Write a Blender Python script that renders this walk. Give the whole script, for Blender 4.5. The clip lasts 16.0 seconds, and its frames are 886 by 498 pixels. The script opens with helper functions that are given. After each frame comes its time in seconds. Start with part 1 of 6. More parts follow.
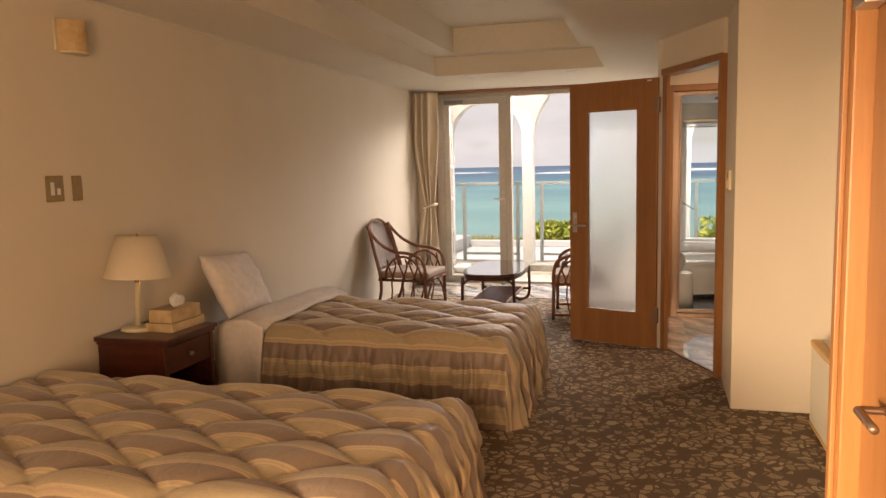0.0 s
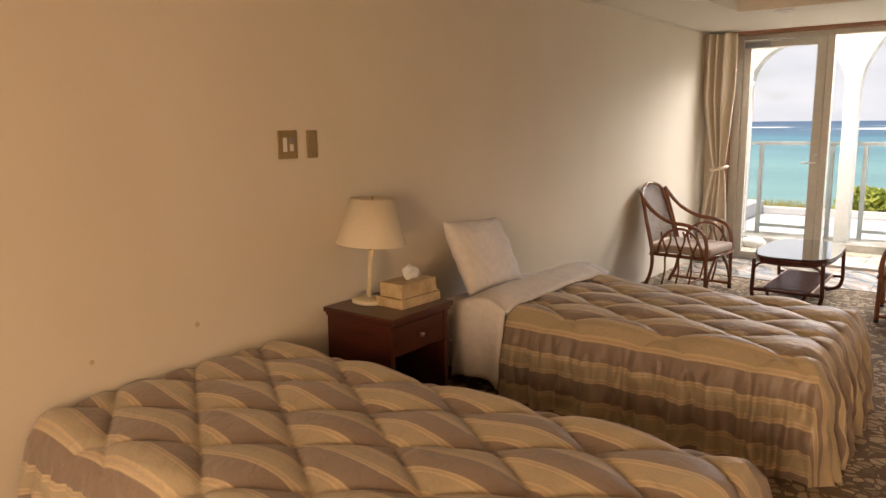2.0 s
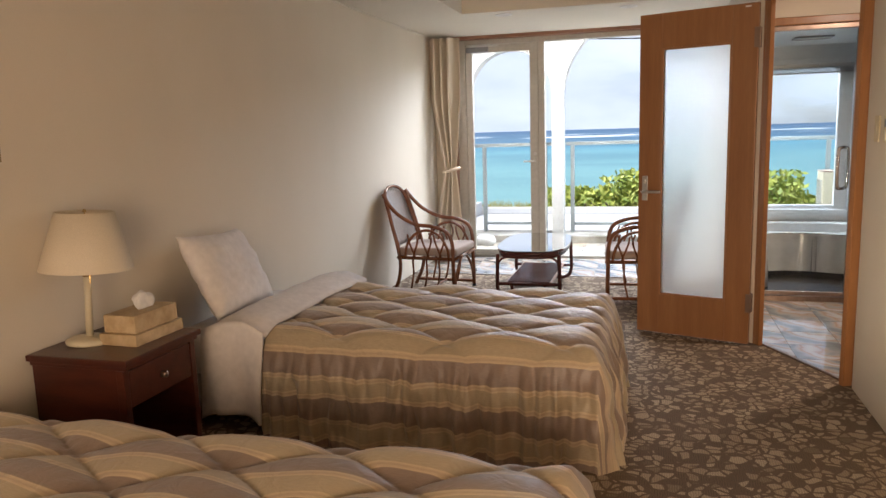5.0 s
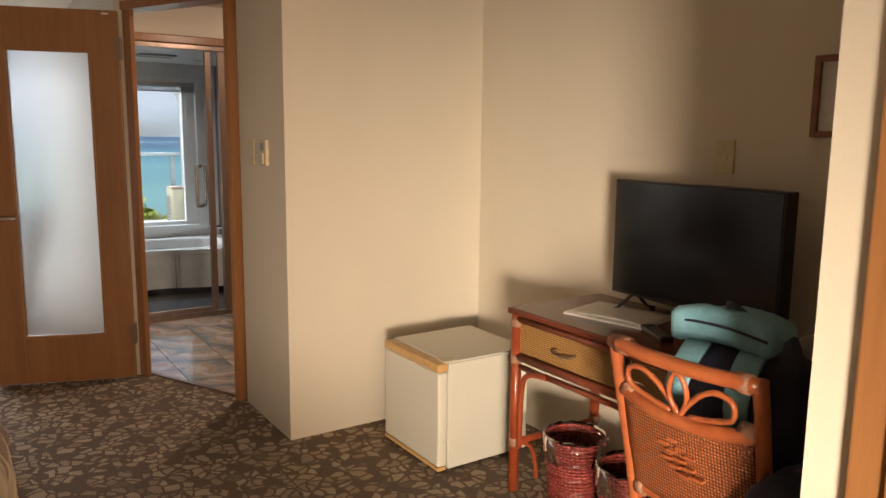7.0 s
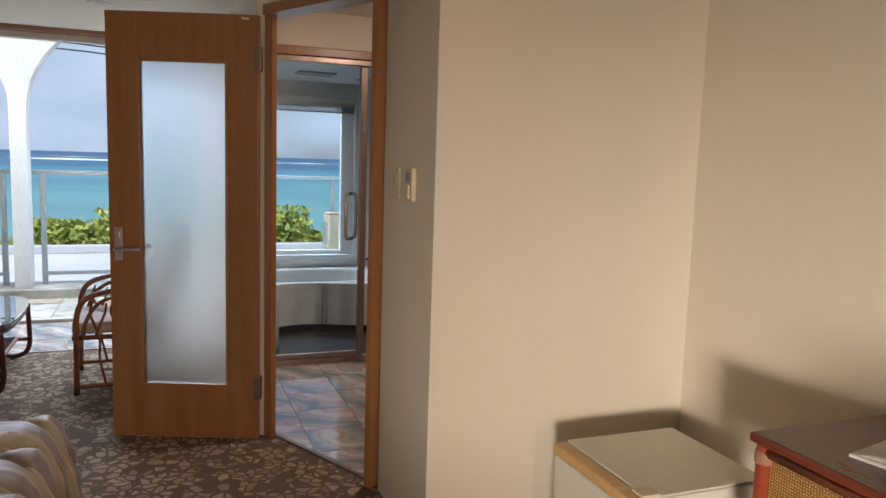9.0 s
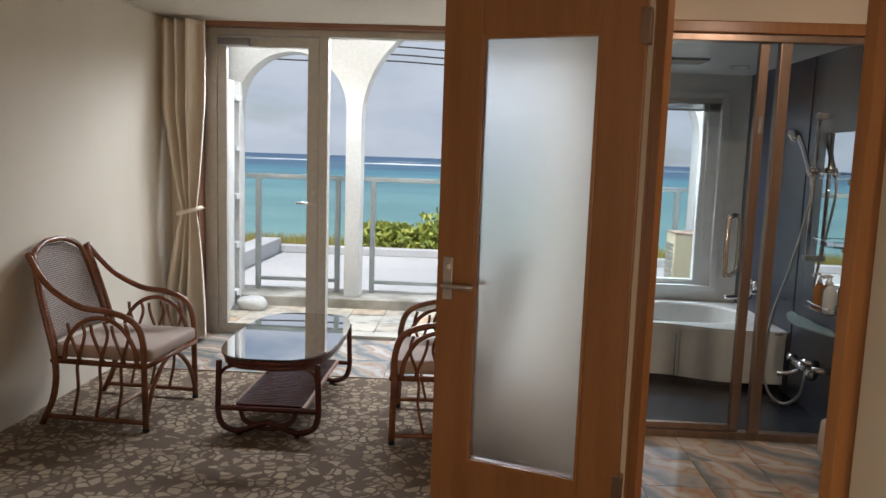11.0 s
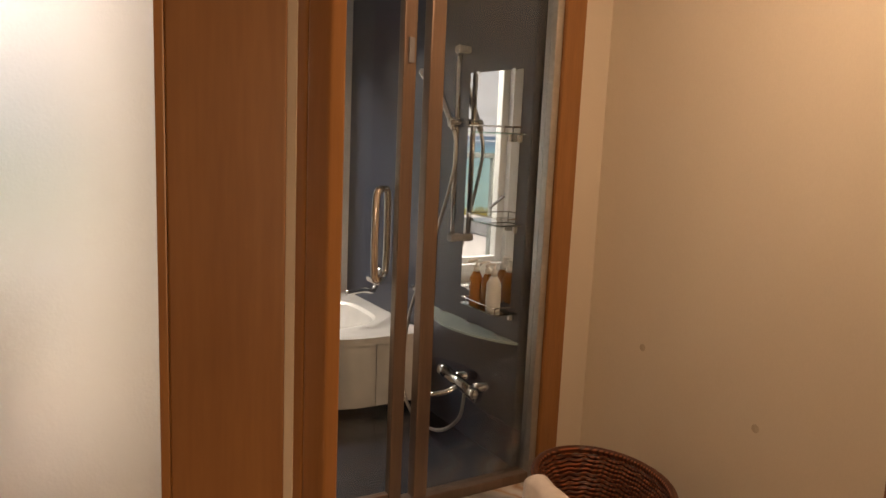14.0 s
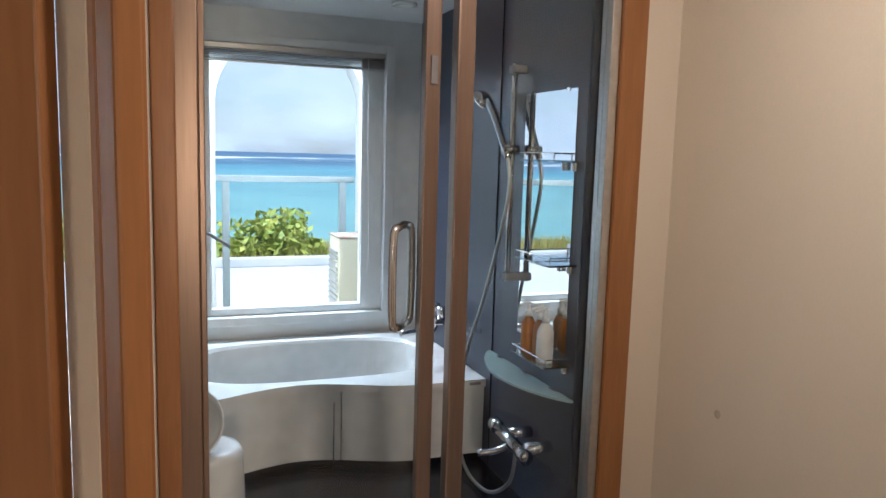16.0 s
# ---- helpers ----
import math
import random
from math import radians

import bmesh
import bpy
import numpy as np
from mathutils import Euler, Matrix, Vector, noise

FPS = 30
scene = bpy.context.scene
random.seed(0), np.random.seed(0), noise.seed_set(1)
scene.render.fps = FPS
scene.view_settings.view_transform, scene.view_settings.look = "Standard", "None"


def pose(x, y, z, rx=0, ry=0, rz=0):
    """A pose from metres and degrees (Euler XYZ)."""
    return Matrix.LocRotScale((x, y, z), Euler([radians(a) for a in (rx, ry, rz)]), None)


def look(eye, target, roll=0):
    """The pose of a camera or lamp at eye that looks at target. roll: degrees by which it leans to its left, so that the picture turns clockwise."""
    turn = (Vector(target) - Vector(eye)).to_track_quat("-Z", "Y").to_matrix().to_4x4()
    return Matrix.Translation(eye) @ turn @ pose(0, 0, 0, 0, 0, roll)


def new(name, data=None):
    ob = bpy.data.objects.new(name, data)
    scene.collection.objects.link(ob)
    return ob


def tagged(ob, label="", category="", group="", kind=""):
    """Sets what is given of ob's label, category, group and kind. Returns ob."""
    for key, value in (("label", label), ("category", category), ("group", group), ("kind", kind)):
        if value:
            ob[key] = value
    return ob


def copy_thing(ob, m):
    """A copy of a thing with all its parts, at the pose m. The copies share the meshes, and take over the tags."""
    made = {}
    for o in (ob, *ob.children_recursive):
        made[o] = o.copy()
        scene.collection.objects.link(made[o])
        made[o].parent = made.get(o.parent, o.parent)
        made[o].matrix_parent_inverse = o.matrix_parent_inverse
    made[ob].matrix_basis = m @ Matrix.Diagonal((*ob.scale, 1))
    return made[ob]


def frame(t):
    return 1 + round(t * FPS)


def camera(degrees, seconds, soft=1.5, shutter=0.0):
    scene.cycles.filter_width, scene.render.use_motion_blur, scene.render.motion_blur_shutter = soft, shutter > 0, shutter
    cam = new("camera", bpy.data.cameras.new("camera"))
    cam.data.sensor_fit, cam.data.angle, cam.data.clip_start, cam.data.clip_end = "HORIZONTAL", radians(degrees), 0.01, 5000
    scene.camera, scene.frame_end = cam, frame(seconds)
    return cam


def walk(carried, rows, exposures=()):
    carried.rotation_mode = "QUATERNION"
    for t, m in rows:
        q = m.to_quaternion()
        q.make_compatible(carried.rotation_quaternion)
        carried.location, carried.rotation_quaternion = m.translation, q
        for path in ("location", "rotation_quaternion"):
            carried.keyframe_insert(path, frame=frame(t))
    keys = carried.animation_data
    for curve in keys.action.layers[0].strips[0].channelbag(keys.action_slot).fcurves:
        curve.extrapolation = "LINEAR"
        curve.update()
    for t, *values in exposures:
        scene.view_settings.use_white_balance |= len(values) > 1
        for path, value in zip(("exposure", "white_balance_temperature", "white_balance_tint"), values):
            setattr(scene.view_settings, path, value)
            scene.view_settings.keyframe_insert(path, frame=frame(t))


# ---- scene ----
cam = camera(62.0, 16.0)
PATH = [
    (0, (0.366, -0.372, 1.434), (-0.184, 1.538, 1.21), -1.3),
    (0.5, (0.276, -0.082, 1.416), (-0.438, 1.773, 1.196), -0.4),
    (1, (0.152, 0.085, 1.463), (-0.853, 1.797, 1.222), 0.2),
    (1.5, (0.101, 0.172, 1.464), (-1.034, 1.794, 1.176), -0.3),
    (2, (0.115, 0.343, 1.457), (-1.078, 1.912, 1.118), -0.6),
    (2.5, (0.103, 0.447, 1.466), (-1.12, 1.986, 1.095), -1.3),
    (3, (0.107, 0.496, 1.446), (-1.108, 2.039, 1.068), -1.9),
    (5.3, (-0.266, 0.68, 1.362), (-0.639, 2.621, 1.052), -0.7),
    (5.5, (-0.306, 0.76, 1.39), (-0.557, 2.72, 1.084), 0.1),
    (6, (-0.429, 0.902, 1.398), (-0.225, 2.872, 1.115), 0.8),
    (6.5, (-0.491, 0.938, 1.392), (0.272, 2.765, 1.109), 0.8),
    (7, (-0.411, 0.979, 1.394), (0.682, 2.627, 1.094), 0.6),
    (7.5, (-0.264, 1.105, 1.404), (0.844, 2.748, 1.13), 1.0),
    (8, (-0.198, 1.291, 1.415), (0.83, 2.99, 1.17), 1.2),
    (8.5, (-0.167, 1.494, 1.409), (0.76, 3.251, 1.182), 1.3),
    (9, (-0.041, 1.762, 1.405), (0.667, 3.618, 1.166), 1.8),
    (9.5, (-0.048, 2.028, 1.395), (0.402, 3.96, 1.139), 1.9),
    (10, (-0.1, 2.305, 1.409), (0.04, 4.286, 1.168), 1.4),
    (12.3, (-0.151, 3.646, 1.406), (-0.291, 5.622, 1.133), 2.0),
    (12.5, (-0.141, 3.762, 1.41), (-0.18, 5.742, 1.133), 2.1),
    (13, (-0.033, 4.032, 1.398), (0.248, 5.993, 1.116), 2.6),
    (13.5, (0.018, 4.282, 1.361), (0.703, 6.14, 1.082), 2.7),
    (14, (0.074, 4.444, 1.352), (1.089, 6.139, 1.04), 2.5),
    (14.5, (0.249, 4.531, 1.361), (1.315, 6.189, 1.022), 2.4),
    (15, (0.377, 4.572, 1.363), (1.357, 6.287, 1.049), 1.7),
    (15.5, (0.419, 4.581, 1.373), (1.261, 6.375, 1.097), 1.1),
    (16, (0.484, 4.58, 1.37), (1.194, 6.433, 1.116), 1.6),
]
walk(cam, [(t, look(eye, target, roll)) for t, eye, target, roll in PATH],
     [(0, 0.75, 8100, 22), (1.5, 0.9, 8200, 24), (2, 0.95, 7300, 17), (3, 1.05, 6700, 14), (5.5, 1.0, 6000, 13), (6.5, 0.75, 6600, 15), (7, 0.65, 6300, 14), (7.5, 0.55, 5500, 13), (8.5, 0.5, 5500, 11),
      (10, 0.3, 5900, 11), (12.5, 0.35, 6900, 15), (13.5, 0.55, 8000, 20), (14.1, 0.7, 8800, 24), (14.6, 0.85, 7500, 17), (15.2, 1.05, 5600, 11), (16, 1.05, 5500, 10)])

# world, sun and lamps
world = bpy.data.worlds.new("world")
scene.world = world
world.use_nodes = True
wn, wl = world.node_tree.nodes, world.node_tree.links
wn.clear()
w_out = wn.new("ShaderNodeOutputWorld")
w_bg = wn.new("ShaderNodeBackground")
w_bg.inputs[1].default_value = 0.07
w_sky = wn.new("ShaderNodeTexSky")
w_sky.sky_type = "NISHITA"
w_sky.sun_disc = False
w_sky.sun_elevation = radians(64)
w_sky.sun_rotation = radians(205)
w_tc = wn.new("ShaderNodeTexCoord")
w_map = wn.new("ShaderNodeMapping")
w_map.inputs["Scale"].default_value = (1.5, 1.5, 4.2)
w_noise = wn.new("ShaderNodeTexNoise")
w_noise.inputs["Scale"].default_value = 2.6
w_noise.inputs["Detail"].default_value = 7
w_noise.inputs["Roughness"].default_value = 0.55
w_ramp = wn.new("ShaderNodeValToRGB")
w_ramp.color_ramp.elements[0].position = 0.28
w_ramp.color_ramp.elements[1].position = 0.48
w_shade = wn.new("ShaderNodeTexNoise")
w_shade.inputs["Scale"].default_value = 5.0
w_shade.inputs["Detail"].default_value = 6
w_cloud = wn.new("ShaderNodeMix")
w_cloud.data_type = "RGBA"
w_cloud.inputs["A"].default_value = (4.3, 5.0, 6.0, 1)
w_cloud.inputs["B"].default_value = (8.0, 8.5, 9.1, 1)
w_mix = wn.new("ShaderNodeMix")
w_mix.data_type = "RGBA"
wl.new(w_tc.outputs["Generated"], w_map.inputs[0])
wl.new(w_map.outputs[0], w_noise.inputs["Vector"])
wl.new(w_map.outputs[0], w_shade.inputs["Vector"])
wl.new(w_noise.outputs[0], w_ramp.inputs[0])
wl.new(w_shade.outputs[0], w_cloud.inputs["Factor"])
wl.new(w_ramp.outputs[0], w_mix.inputs["Factor"])
wl.new(w_sky.outputs[0], w_mix.inputs["A"])
wl.new(w_cloud.outputs["Result"], w_mix.inputs["B"])
wl.new(w_mix.outputs["Result"], w_bg.inputs[0])
wl.new(w_bg.outputs[0], w_out.inputs[0])

sun = new("sun", bpy.data.lights.new("sun", "SUN"))
sun.data.energy = 3.0
sun.data.angle = radians(0.6)
sun.data.color = (1.0, 0.95, 0.88)
sun.matrix_world = look((-2, -3, 9.5), (0, 1, 0))


def lamp(name, x, y, z, watts, size, color, target):
    ob = new(name, bpy.data.lights.new(name, "AREA"))
    ob.data.shape, ob.data.size, ob.data.energy, ob.data.color = "DISK", size, watts, color
    ob.matrix_world = look((x, y, z), target)
    return ob


def panel_lamp(name, at, target, wide, high, watts, color):
    ob = new(name, bpy.data.lights.new(name, "AREA"))
    ob.data.shape, ob.data.size, ob.data.size_y, ob.data.energy, ob.data.color = "RECTANGLE", wide, high, watts, color
    ob.matrix_world = look(at, target)
    return ob


# unseen lamp in an assumed entrance doorway, throwing low warm light on the niche
entry = panel_lamp("entrance_daylight", (-1.93, -1.72, 0.85), (1.75, 3.0, 0.55), 0.8, 0.7, 16, (1.0, 0.80, 0.56))
entry.data.spread = radians(37)
# fill lamp added behind the room to brighten beds and bed wall
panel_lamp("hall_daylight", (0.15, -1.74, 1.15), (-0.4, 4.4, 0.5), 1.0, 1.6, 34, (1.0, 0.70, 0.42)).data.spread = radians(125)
# lamps added out of view under the balcony ceiling, standing in for sky light
panel_lamp("balcony_skylight", (-0.95, 9.25, 2.62), (-0.95, 6.4, 0.5), 2.6, 0.55, 145, (0.94, 0.97, 1.0))
panel_lamp("bath_skylight", (1.25, 9.2, 2.55), (1.15, 7.4, 0.4), 1.0, 0.5, 58, (0.88, 0.95, 1.0))
lamp("washroom_lamp_light", 1.3, 5.35, 2.30, 10, 0.16, (1.0, 0.76, 0.56), (1.5, 5.8, 0))


# materials
def nodes(name):
    m = bpy.data.materials.new(name)
    m.use_nodes = True
    t = m.node_tree
    return m, t, t.nodes["Principled BSDF"]


def noise_tex(t, scale, detail=4, coords="Object", stretch=(1, 1, 1), rough=0.5):
    tc = t.nodes.new("ShaderNodeTexCoord")
    mp = t.nodes.new("ShaderNodeMapping")
    mp.inputs["Scale"].default_value = stretch
    n = t.nodes.new("ShaderNodeTexNoise")
    n.inputs["Scale"].default_value, n.inputs["Detail"].default_value, n.inputs["Roughness"].default_value = scale, detail, rough
    t.links.new(tc.outputs[coords], mp.inputs[0])
    t.links.new(mp.outputs[0], n.inputs["Vector"])
    return n


def ramp(t, src, *stops):
    r = t.nodes.new("ShaderNodeValToRGB")
    e = r.color_ramp.elements
    while len(e) < len(stops):
        e.new(0.5)
    for el, (p, c) in zip(e, stops):
        el.position, el.color = p, (*c, 1)
    t.links.new(src, r.inputs[0])
    return r


def mixrgb(t, fac, a, b, mode="MIX"):
    m = t.nodes.new("ShaderNodeMix")
    m.data_type, m.blend_type = "RGBA", mode
    for key, v in (("Factor", fac), ("A", a), ("B", b)):
        if isinstance(v, (int, float)):
            m.inputs[key].default_value = v
        elif isinstance(v, tuple):
            m.inputs[key].default_value = (*v, 1)
        else:
            t.links.new(v, m.inputs[key])
    return m.outputs["Result"]


def bump(t, bsdf, src, strength, dist=0.01):
    b = t.nodes.new("ShaderNodeBump")
    b.inputs["Strength"].default_value, b.inputs["Distance"].default_value = strength, dist
    t.links.new(src, b.inputs["Height"])
    t.links.new(b.outputs[0], bsdf.inputs["Normal"])


def surface(name, lo, hi, scale, rough=0.6, stretch=(1, 1, 1), relief=0.1, metal=0.0, fine=None, per_object=0.0, dist=0.01, spec=None, coords="Object", grain=0.86):
    """A varied surface: colour between lo and hi at a broad scale, fine grain over it, and relief."""
    m, t, b = nodes(name)
    n = noise_tex(t, scale, 5, coords, stretch)
    f = noise_tex(t, fine or scale * 9, 3, coords, stretch)
    r = ramp(t, n.outputs[0], (0.3, lo), (0.7, hi))
    g = ramp(t, f.outputs[0], (0.25, (grain, grain, grain)), (0.75, (1.0, 1.0, 1.0)))
    col = mixrgb(t, 1.0, r.outputs[0], g.outputs[0], "MULTIPLY")
    if per_object:
        oi = t.nodes.new("ShaderNodeObjectInfo")
        v = ramp(t, oi.outputs["Random"], (0, (1 - per_object,) * 3), (1, (1, 1, 1)))
        col = mixrgb(t, 1.0, col, v.outputs[0], "MULTIPLY")
    t.links.new(col, b.inputs["Base Color"])
    b.inputs["Roughness"].default_value, b.inputs["Metallic"].default_value = rough, metal
    if spec is not None:
        b.inputs["Specular IOR Level"].default_value = spec
    if relief:
        bump(t, b, f.outputs[0], relief, dist)
    return m


M = {}
M["wall"] = surface("wallpaper", (0.65, 0.59, 0.49), (0.69, 0.63, 0.53), 1.6, 0.75, (1, 1, 0.5), 0.06, fine=240, dist=0.002, grain=0.96)
M["ceiling"] = surface("ceiling_paint", (0.70, 0.66, 0.57), (0.74, 0.70, 0.61), 1.2, 0.8, (1, 1, 1), 0.1, fine=120, dist=0.002)
M["plaster"] = surface("white_plaster", (0.50, 0.51, 0.50), (0.62, 0.62, 0.60), 1.5, 0.8, relief=0.25, fine=40, dist=0.004)
M["roofwhite"] = surface("roof_coating", (0.50, 0.51, 0.52), (0.62, 0.62, 0.62), 0.8, 0.7, relief=0.2, fine=20)
M["wood"] = surface("orange_wood", (0.255, 0.113, 0.041), (0.325, 0.152, 0.058), 3.0, 0.38, (6, 6, 0.5), 0.05, fine=22, dist=0.002)
M["woodtrim"] = surface("orange_wood_trim", (0.28, 0.124, 0.043), (0.355, 0.166, 0.062), 4.0, 0.33, (6, 6, 0.5), 0.05, fine=26, dist=0.002)
M["rail_wood"] = surface("curtain_rail_wood", (0.22, 0.10, 0.055), (0.28, 0.13, 0.07), 4.0, 0.45, (0.5, 6, 6), 0.05)
M["darkwood"] = surface("dark_mahogany", (0.045, 0.012, 0.008), (0.085, 0.022, 0.012), 4.0, 0.28, (1, 6, 6), 0.04, fine=30)
M["deskwood"] = surface("red_mahogany_top", (0.11, 0.026, 0.013), (0.17, 0.042, 0.02), 3.0, 0.22, (6, 1, 6), 0.03, fine=24)
M["rattan_red"] = surface("red_rattan", (0.20, 0.035, 0.014), (0.36, 0.075, 0.025), 9.0, 0.3, relief=0.12, fine=60, dist=0.004)
M["rattan_dark"] = surface("dark_red_rattan", (0.060, 0.014, 0.011), (0.115, 0.028, 0.020), 10.0, 0.25, relief=0.1, fine=60, dist=0.003)
M["rattan"] = surface("brown_rattan", (0.14, 0.050, 0.024), (0.24, 0.090, 0.040), 12.0, 0.27, relief=0.1, fine=60, dist=0.003)
M["binding"] = surface("rattan_binding", (0.25, 0.12, 0.07), (0.36, 0.19, 0.12), 30.0, 0.5, relief=0.3, fine=200)
M["linen"] = surface("white_linen", (0.70, 0.66, 0.64), (0.78, 0.74, 0.72), 4.0, 0.8, relief=0.2, fine=30, dist=0.006)
M["mattress"] = surface("mattress_ticking", (0.36, 0.36, 0.34), (0.45, 0.45, 0.42), 6.0, 0.85)
M["cushion"] = surface("beige_seat_cushion", (0.40, 0.31, 0.26), (0.50, 0.40, 0.34), 5.0, 0.8, relief=0.2, fine=300, dist=0.002)
M["curtain"] = surface("cream_curtain", (0.74, 0.66, 0.54), (0.82, 0.74, 0.62), 5.0, 0.85, relief=0.2, fine=300, dist=0.002)
M["alu"] = surface("beige_aluminium_frame", (0.45, 0.43, 0.38), (0.50, 0.48, 0.43), 3.0, 0.42, relief=0.03, metal=0.15)
M["rail"] = surface("grey_green_rail_paint", (0.27, 0.31, 0.31), (0.34, 0.38, 0.375), 3.0, 0.45, relief=0.05, metal=0.2)
M["bronze"] = surface("bronze_aluminium", (0.24, 0.17, 0.13), (0.32, 0.235, 0.185), 2.0, 0.32, (8, 8, 0.4), 0.03, metal=0.7)
M["silver"] = surface("brushed_silver", (0.55, 0.54, 0.52), (0.64, 0.63, 0.61), 6.0, 0.35, relief=0.02, metal=0.9)
M["chrome"] = surface("chrome", (0.78, 0.78, 0.78), (0.84, 0.84, 0.84), 3.0, 0.08, relief=0.0, metal=1.0)
M["brass"] = surface("dull_brass", (0.45, 0.30, 0.12), (0.55, 0.38, 0.17), 6.0, 0.3, relief=0.02, metal=1.0)
M["plate"] = surface("gold_beige_plate", (0.30, 0.22, 0.10), (0.35, 0.26, 0.13), 8.0, 0.4, relief=0.02, metal=0.35)
M["cream_plastic"] = surface("cream_plastic", (0.62, 0.55, 0.38), (0.68, 0.61, 0.44), 4.0, 0.4, relief=0.02)
M["ivory_plastic"] = surface("ivory_plastic", (0.60, 0.50, 0.30), (0.66, 0.56, 0.36), 4.0, 0.4, relief=0.02)
M["grey_plastic"] = surface("grey_plastic", (0.20, 0.20, 0.21), (0.26, 0.26, 0.27), 6.0, 0.45, relief=0.02)
M["fridge"] = surface("fridge_enamel", (0.66, 0.64, 0.55), (0.70, 0.68, 0.59), 2.0, 0.38, relief=0.03, fine=200, dist=0.001)
M["fridge_trim"] = surface("fridge_wood_trim", (0.55, 0.33, 0.12), (0.66, 0.42, 0.17), 5.0, 0.4, (1, 8, 8), 0.03)
M["black"] = surface("black_plastic", (0.008, 0.008, 0.009), (0.014, 0.014, 0.015), 4.0, 0.3, relief=0.02)
M["screen"] = surface("black_glossy_screen", (0.004, 0.004, 0.005), (0.006, 0.006, 0.007), 2.0, 0.12, relief=0.0)
M["darkpanel"] = surface("dark_slate_panel", (0.028, 0.038, 0.060), (0.038, 0.051, 0.078), 1.5, 0.3, relief=0.0)
M["bathfloor"] = surface("dark_bath_floor", (0.015, 0.019, 0.031), (0.027, 0.033, 0.046), 3.0, 0.25, relief=0.1, fine=60)
M["bathwhite"] = surface("white_bath_panel", (0.70, 0.71, 0.70), (0.75, 0.76, 0.75), 2.0, 0.3, relief=0.0)
M["tub"] = surface("white_acrylic", (0.76, 0.75, 0.72), (0.80, 0.79, 0.76), 2.0, 0.12, relief=0.0)
M["stain"] = surface("wall_smudge", (0.46, 0.39, 0.30), (0.58, 0.51, 0.40), 30.0, 0.8)
M["teal"] = surface("teal_nylon", (0.15, 0.34, 0.43), (0.22, 0.46, 0.56), 8.0, 0.6, relief=0.4, fine=50, dist=0.01)
M["navy"] = surface("navy_nylon", (0.012, 0.016, 0.035), (0.025, 0.03, 0.06), 8.0, 0.6, relief=0.3, fine=60)
M["paper"] = surface("white_paper", (0.72, 0.71, 0.69), (0.78, 0.77, 0.75), 5.0, 0.5, relief=0.03)
M["clothgrey"] = surface("grey_cloth", (0.16, 0.15, 0.15), (0.3, 0.27, 0.25), 7.0, 0.85, relief=0.4, fine=40)
M["stonebox"] = surface("coral_stone", (0.42, 0.30, 0.16), (0.62, 0.48, 0.29), 14.0, 0.6, relief=0.3, fine=60)
M["rust"] = surface("rusty_metal", (0.18, 0.07, 0.03), (0.45, 0.40, 0.33), 12.0, 0.7, relief=0.3)
M["amber"] = surface("amber_liquid", (0.35, 0.12, 0.02), (0.42, 0.16, 0.03), 4.0, 0.15, relief=0.0)
M["conc"] = surface("weathered_concrete", (0.22, 0.20, 0.16), (0.52, 0.50, 0.45), 4.0, 0.85, relief=0.4, fine=40)
M["cable"] = surface("black_cable", (0.02, 0.02, 0.022), (0.03, 0.03, 0.03), 5.0, 0.6, relief=0)
M["insulator"] = surface("grey_porcelain", (0.4, 0.4, 0.4), (0.5, 0.5, 0.5), 5.0, 0.4, relief=0)


def carpet_material():
    m, t, b = nodes("patterned_carpet")
    tc = t.nodes.new("ShaderNodeTexCoord")
    warp = t.nodes.new("ShaderNodeTexNoise")
    warp.inputs["Scale"].default_value = 7.0
    warp.inputs["Detail"].default_value = 2
    add = t.nodes.new("ShaderNodeMix")
    add.data_type, add.blend_type = "RGBA", "LINEAR_LIGHT"
    add.inputs["Factor"].default_value = 0.045
    t.links.new(tc.outputs["Object"], warp.inputs["Vector"])
    t.links.new(tc.outputs["Object"], add.inputs["A"])
    t.links.new(warp.outputs["Color"], add.inputs["B"])
    edge = t.nodes.new("ShaderNodeTexVoronoi")
    edge.feature = "DISTANCE_TO_EDGE"
    cell = t.nodes.new("ShaderNodeTexVoronoi")
    for v in (edge, cell):
        v.inputs["Scale"].default_value = 20.0
        t.links.new(add.outputs["Result"], v.inputs["Vector"])
    shape = ramp(t, edge.outputs["Distance"], (0.085, (0, 0, 0)), (0.125, (1, 1, 1)))
    tone = ramp(t, cell.outputs["Color"], (0.30, (0.20, 0.15, 0.11)), (0.40, (0.58, 0.47, 0.34)), (0.8, (0.40, 0.315, 0.23)))
    wv = t.nodes.new("ShaderNodeTexWave")
    wv.inputs["Scale"].default_value = 34
    wv.inputs["Distortion"].default_value = 4
    t.links.new(tc.outputs["Object"], wv.inputs["Vector"])
    stripe = ramp(t, wv.outputs["Fac"], (0.2, (0.72, 0.72, 0.72)), (0.7, (1, 1, 1)))
    tone2 = mixrgb(t, 1.0, tone.outputs[0], stripe.outputs[0], "MULTIPLY")
    col = mixrgb(t, shape.outputs[0], (0.175, 0.128, 0.095), tone2)
    grain = noise_tex(t, 420, 2)
    gr = ramp(t, grain.outputs[0], (0.3, (0.7, 0.7, 0.7)), (0.7, (1.05, 1.05, 1.05)))
    col = mixrgb(t, 1.0, col, gr.outputs[0], "MULTIPLY")
    t.links.new(col, b.inputs["Base Color"])
    b.inputs["Roughness"].default_value = 0.95
    b.inputs["Specular IOR Level"].default_value = 0.15
    bump(t, b, grain.outputs[0], 0.5, 0.004)
    return m


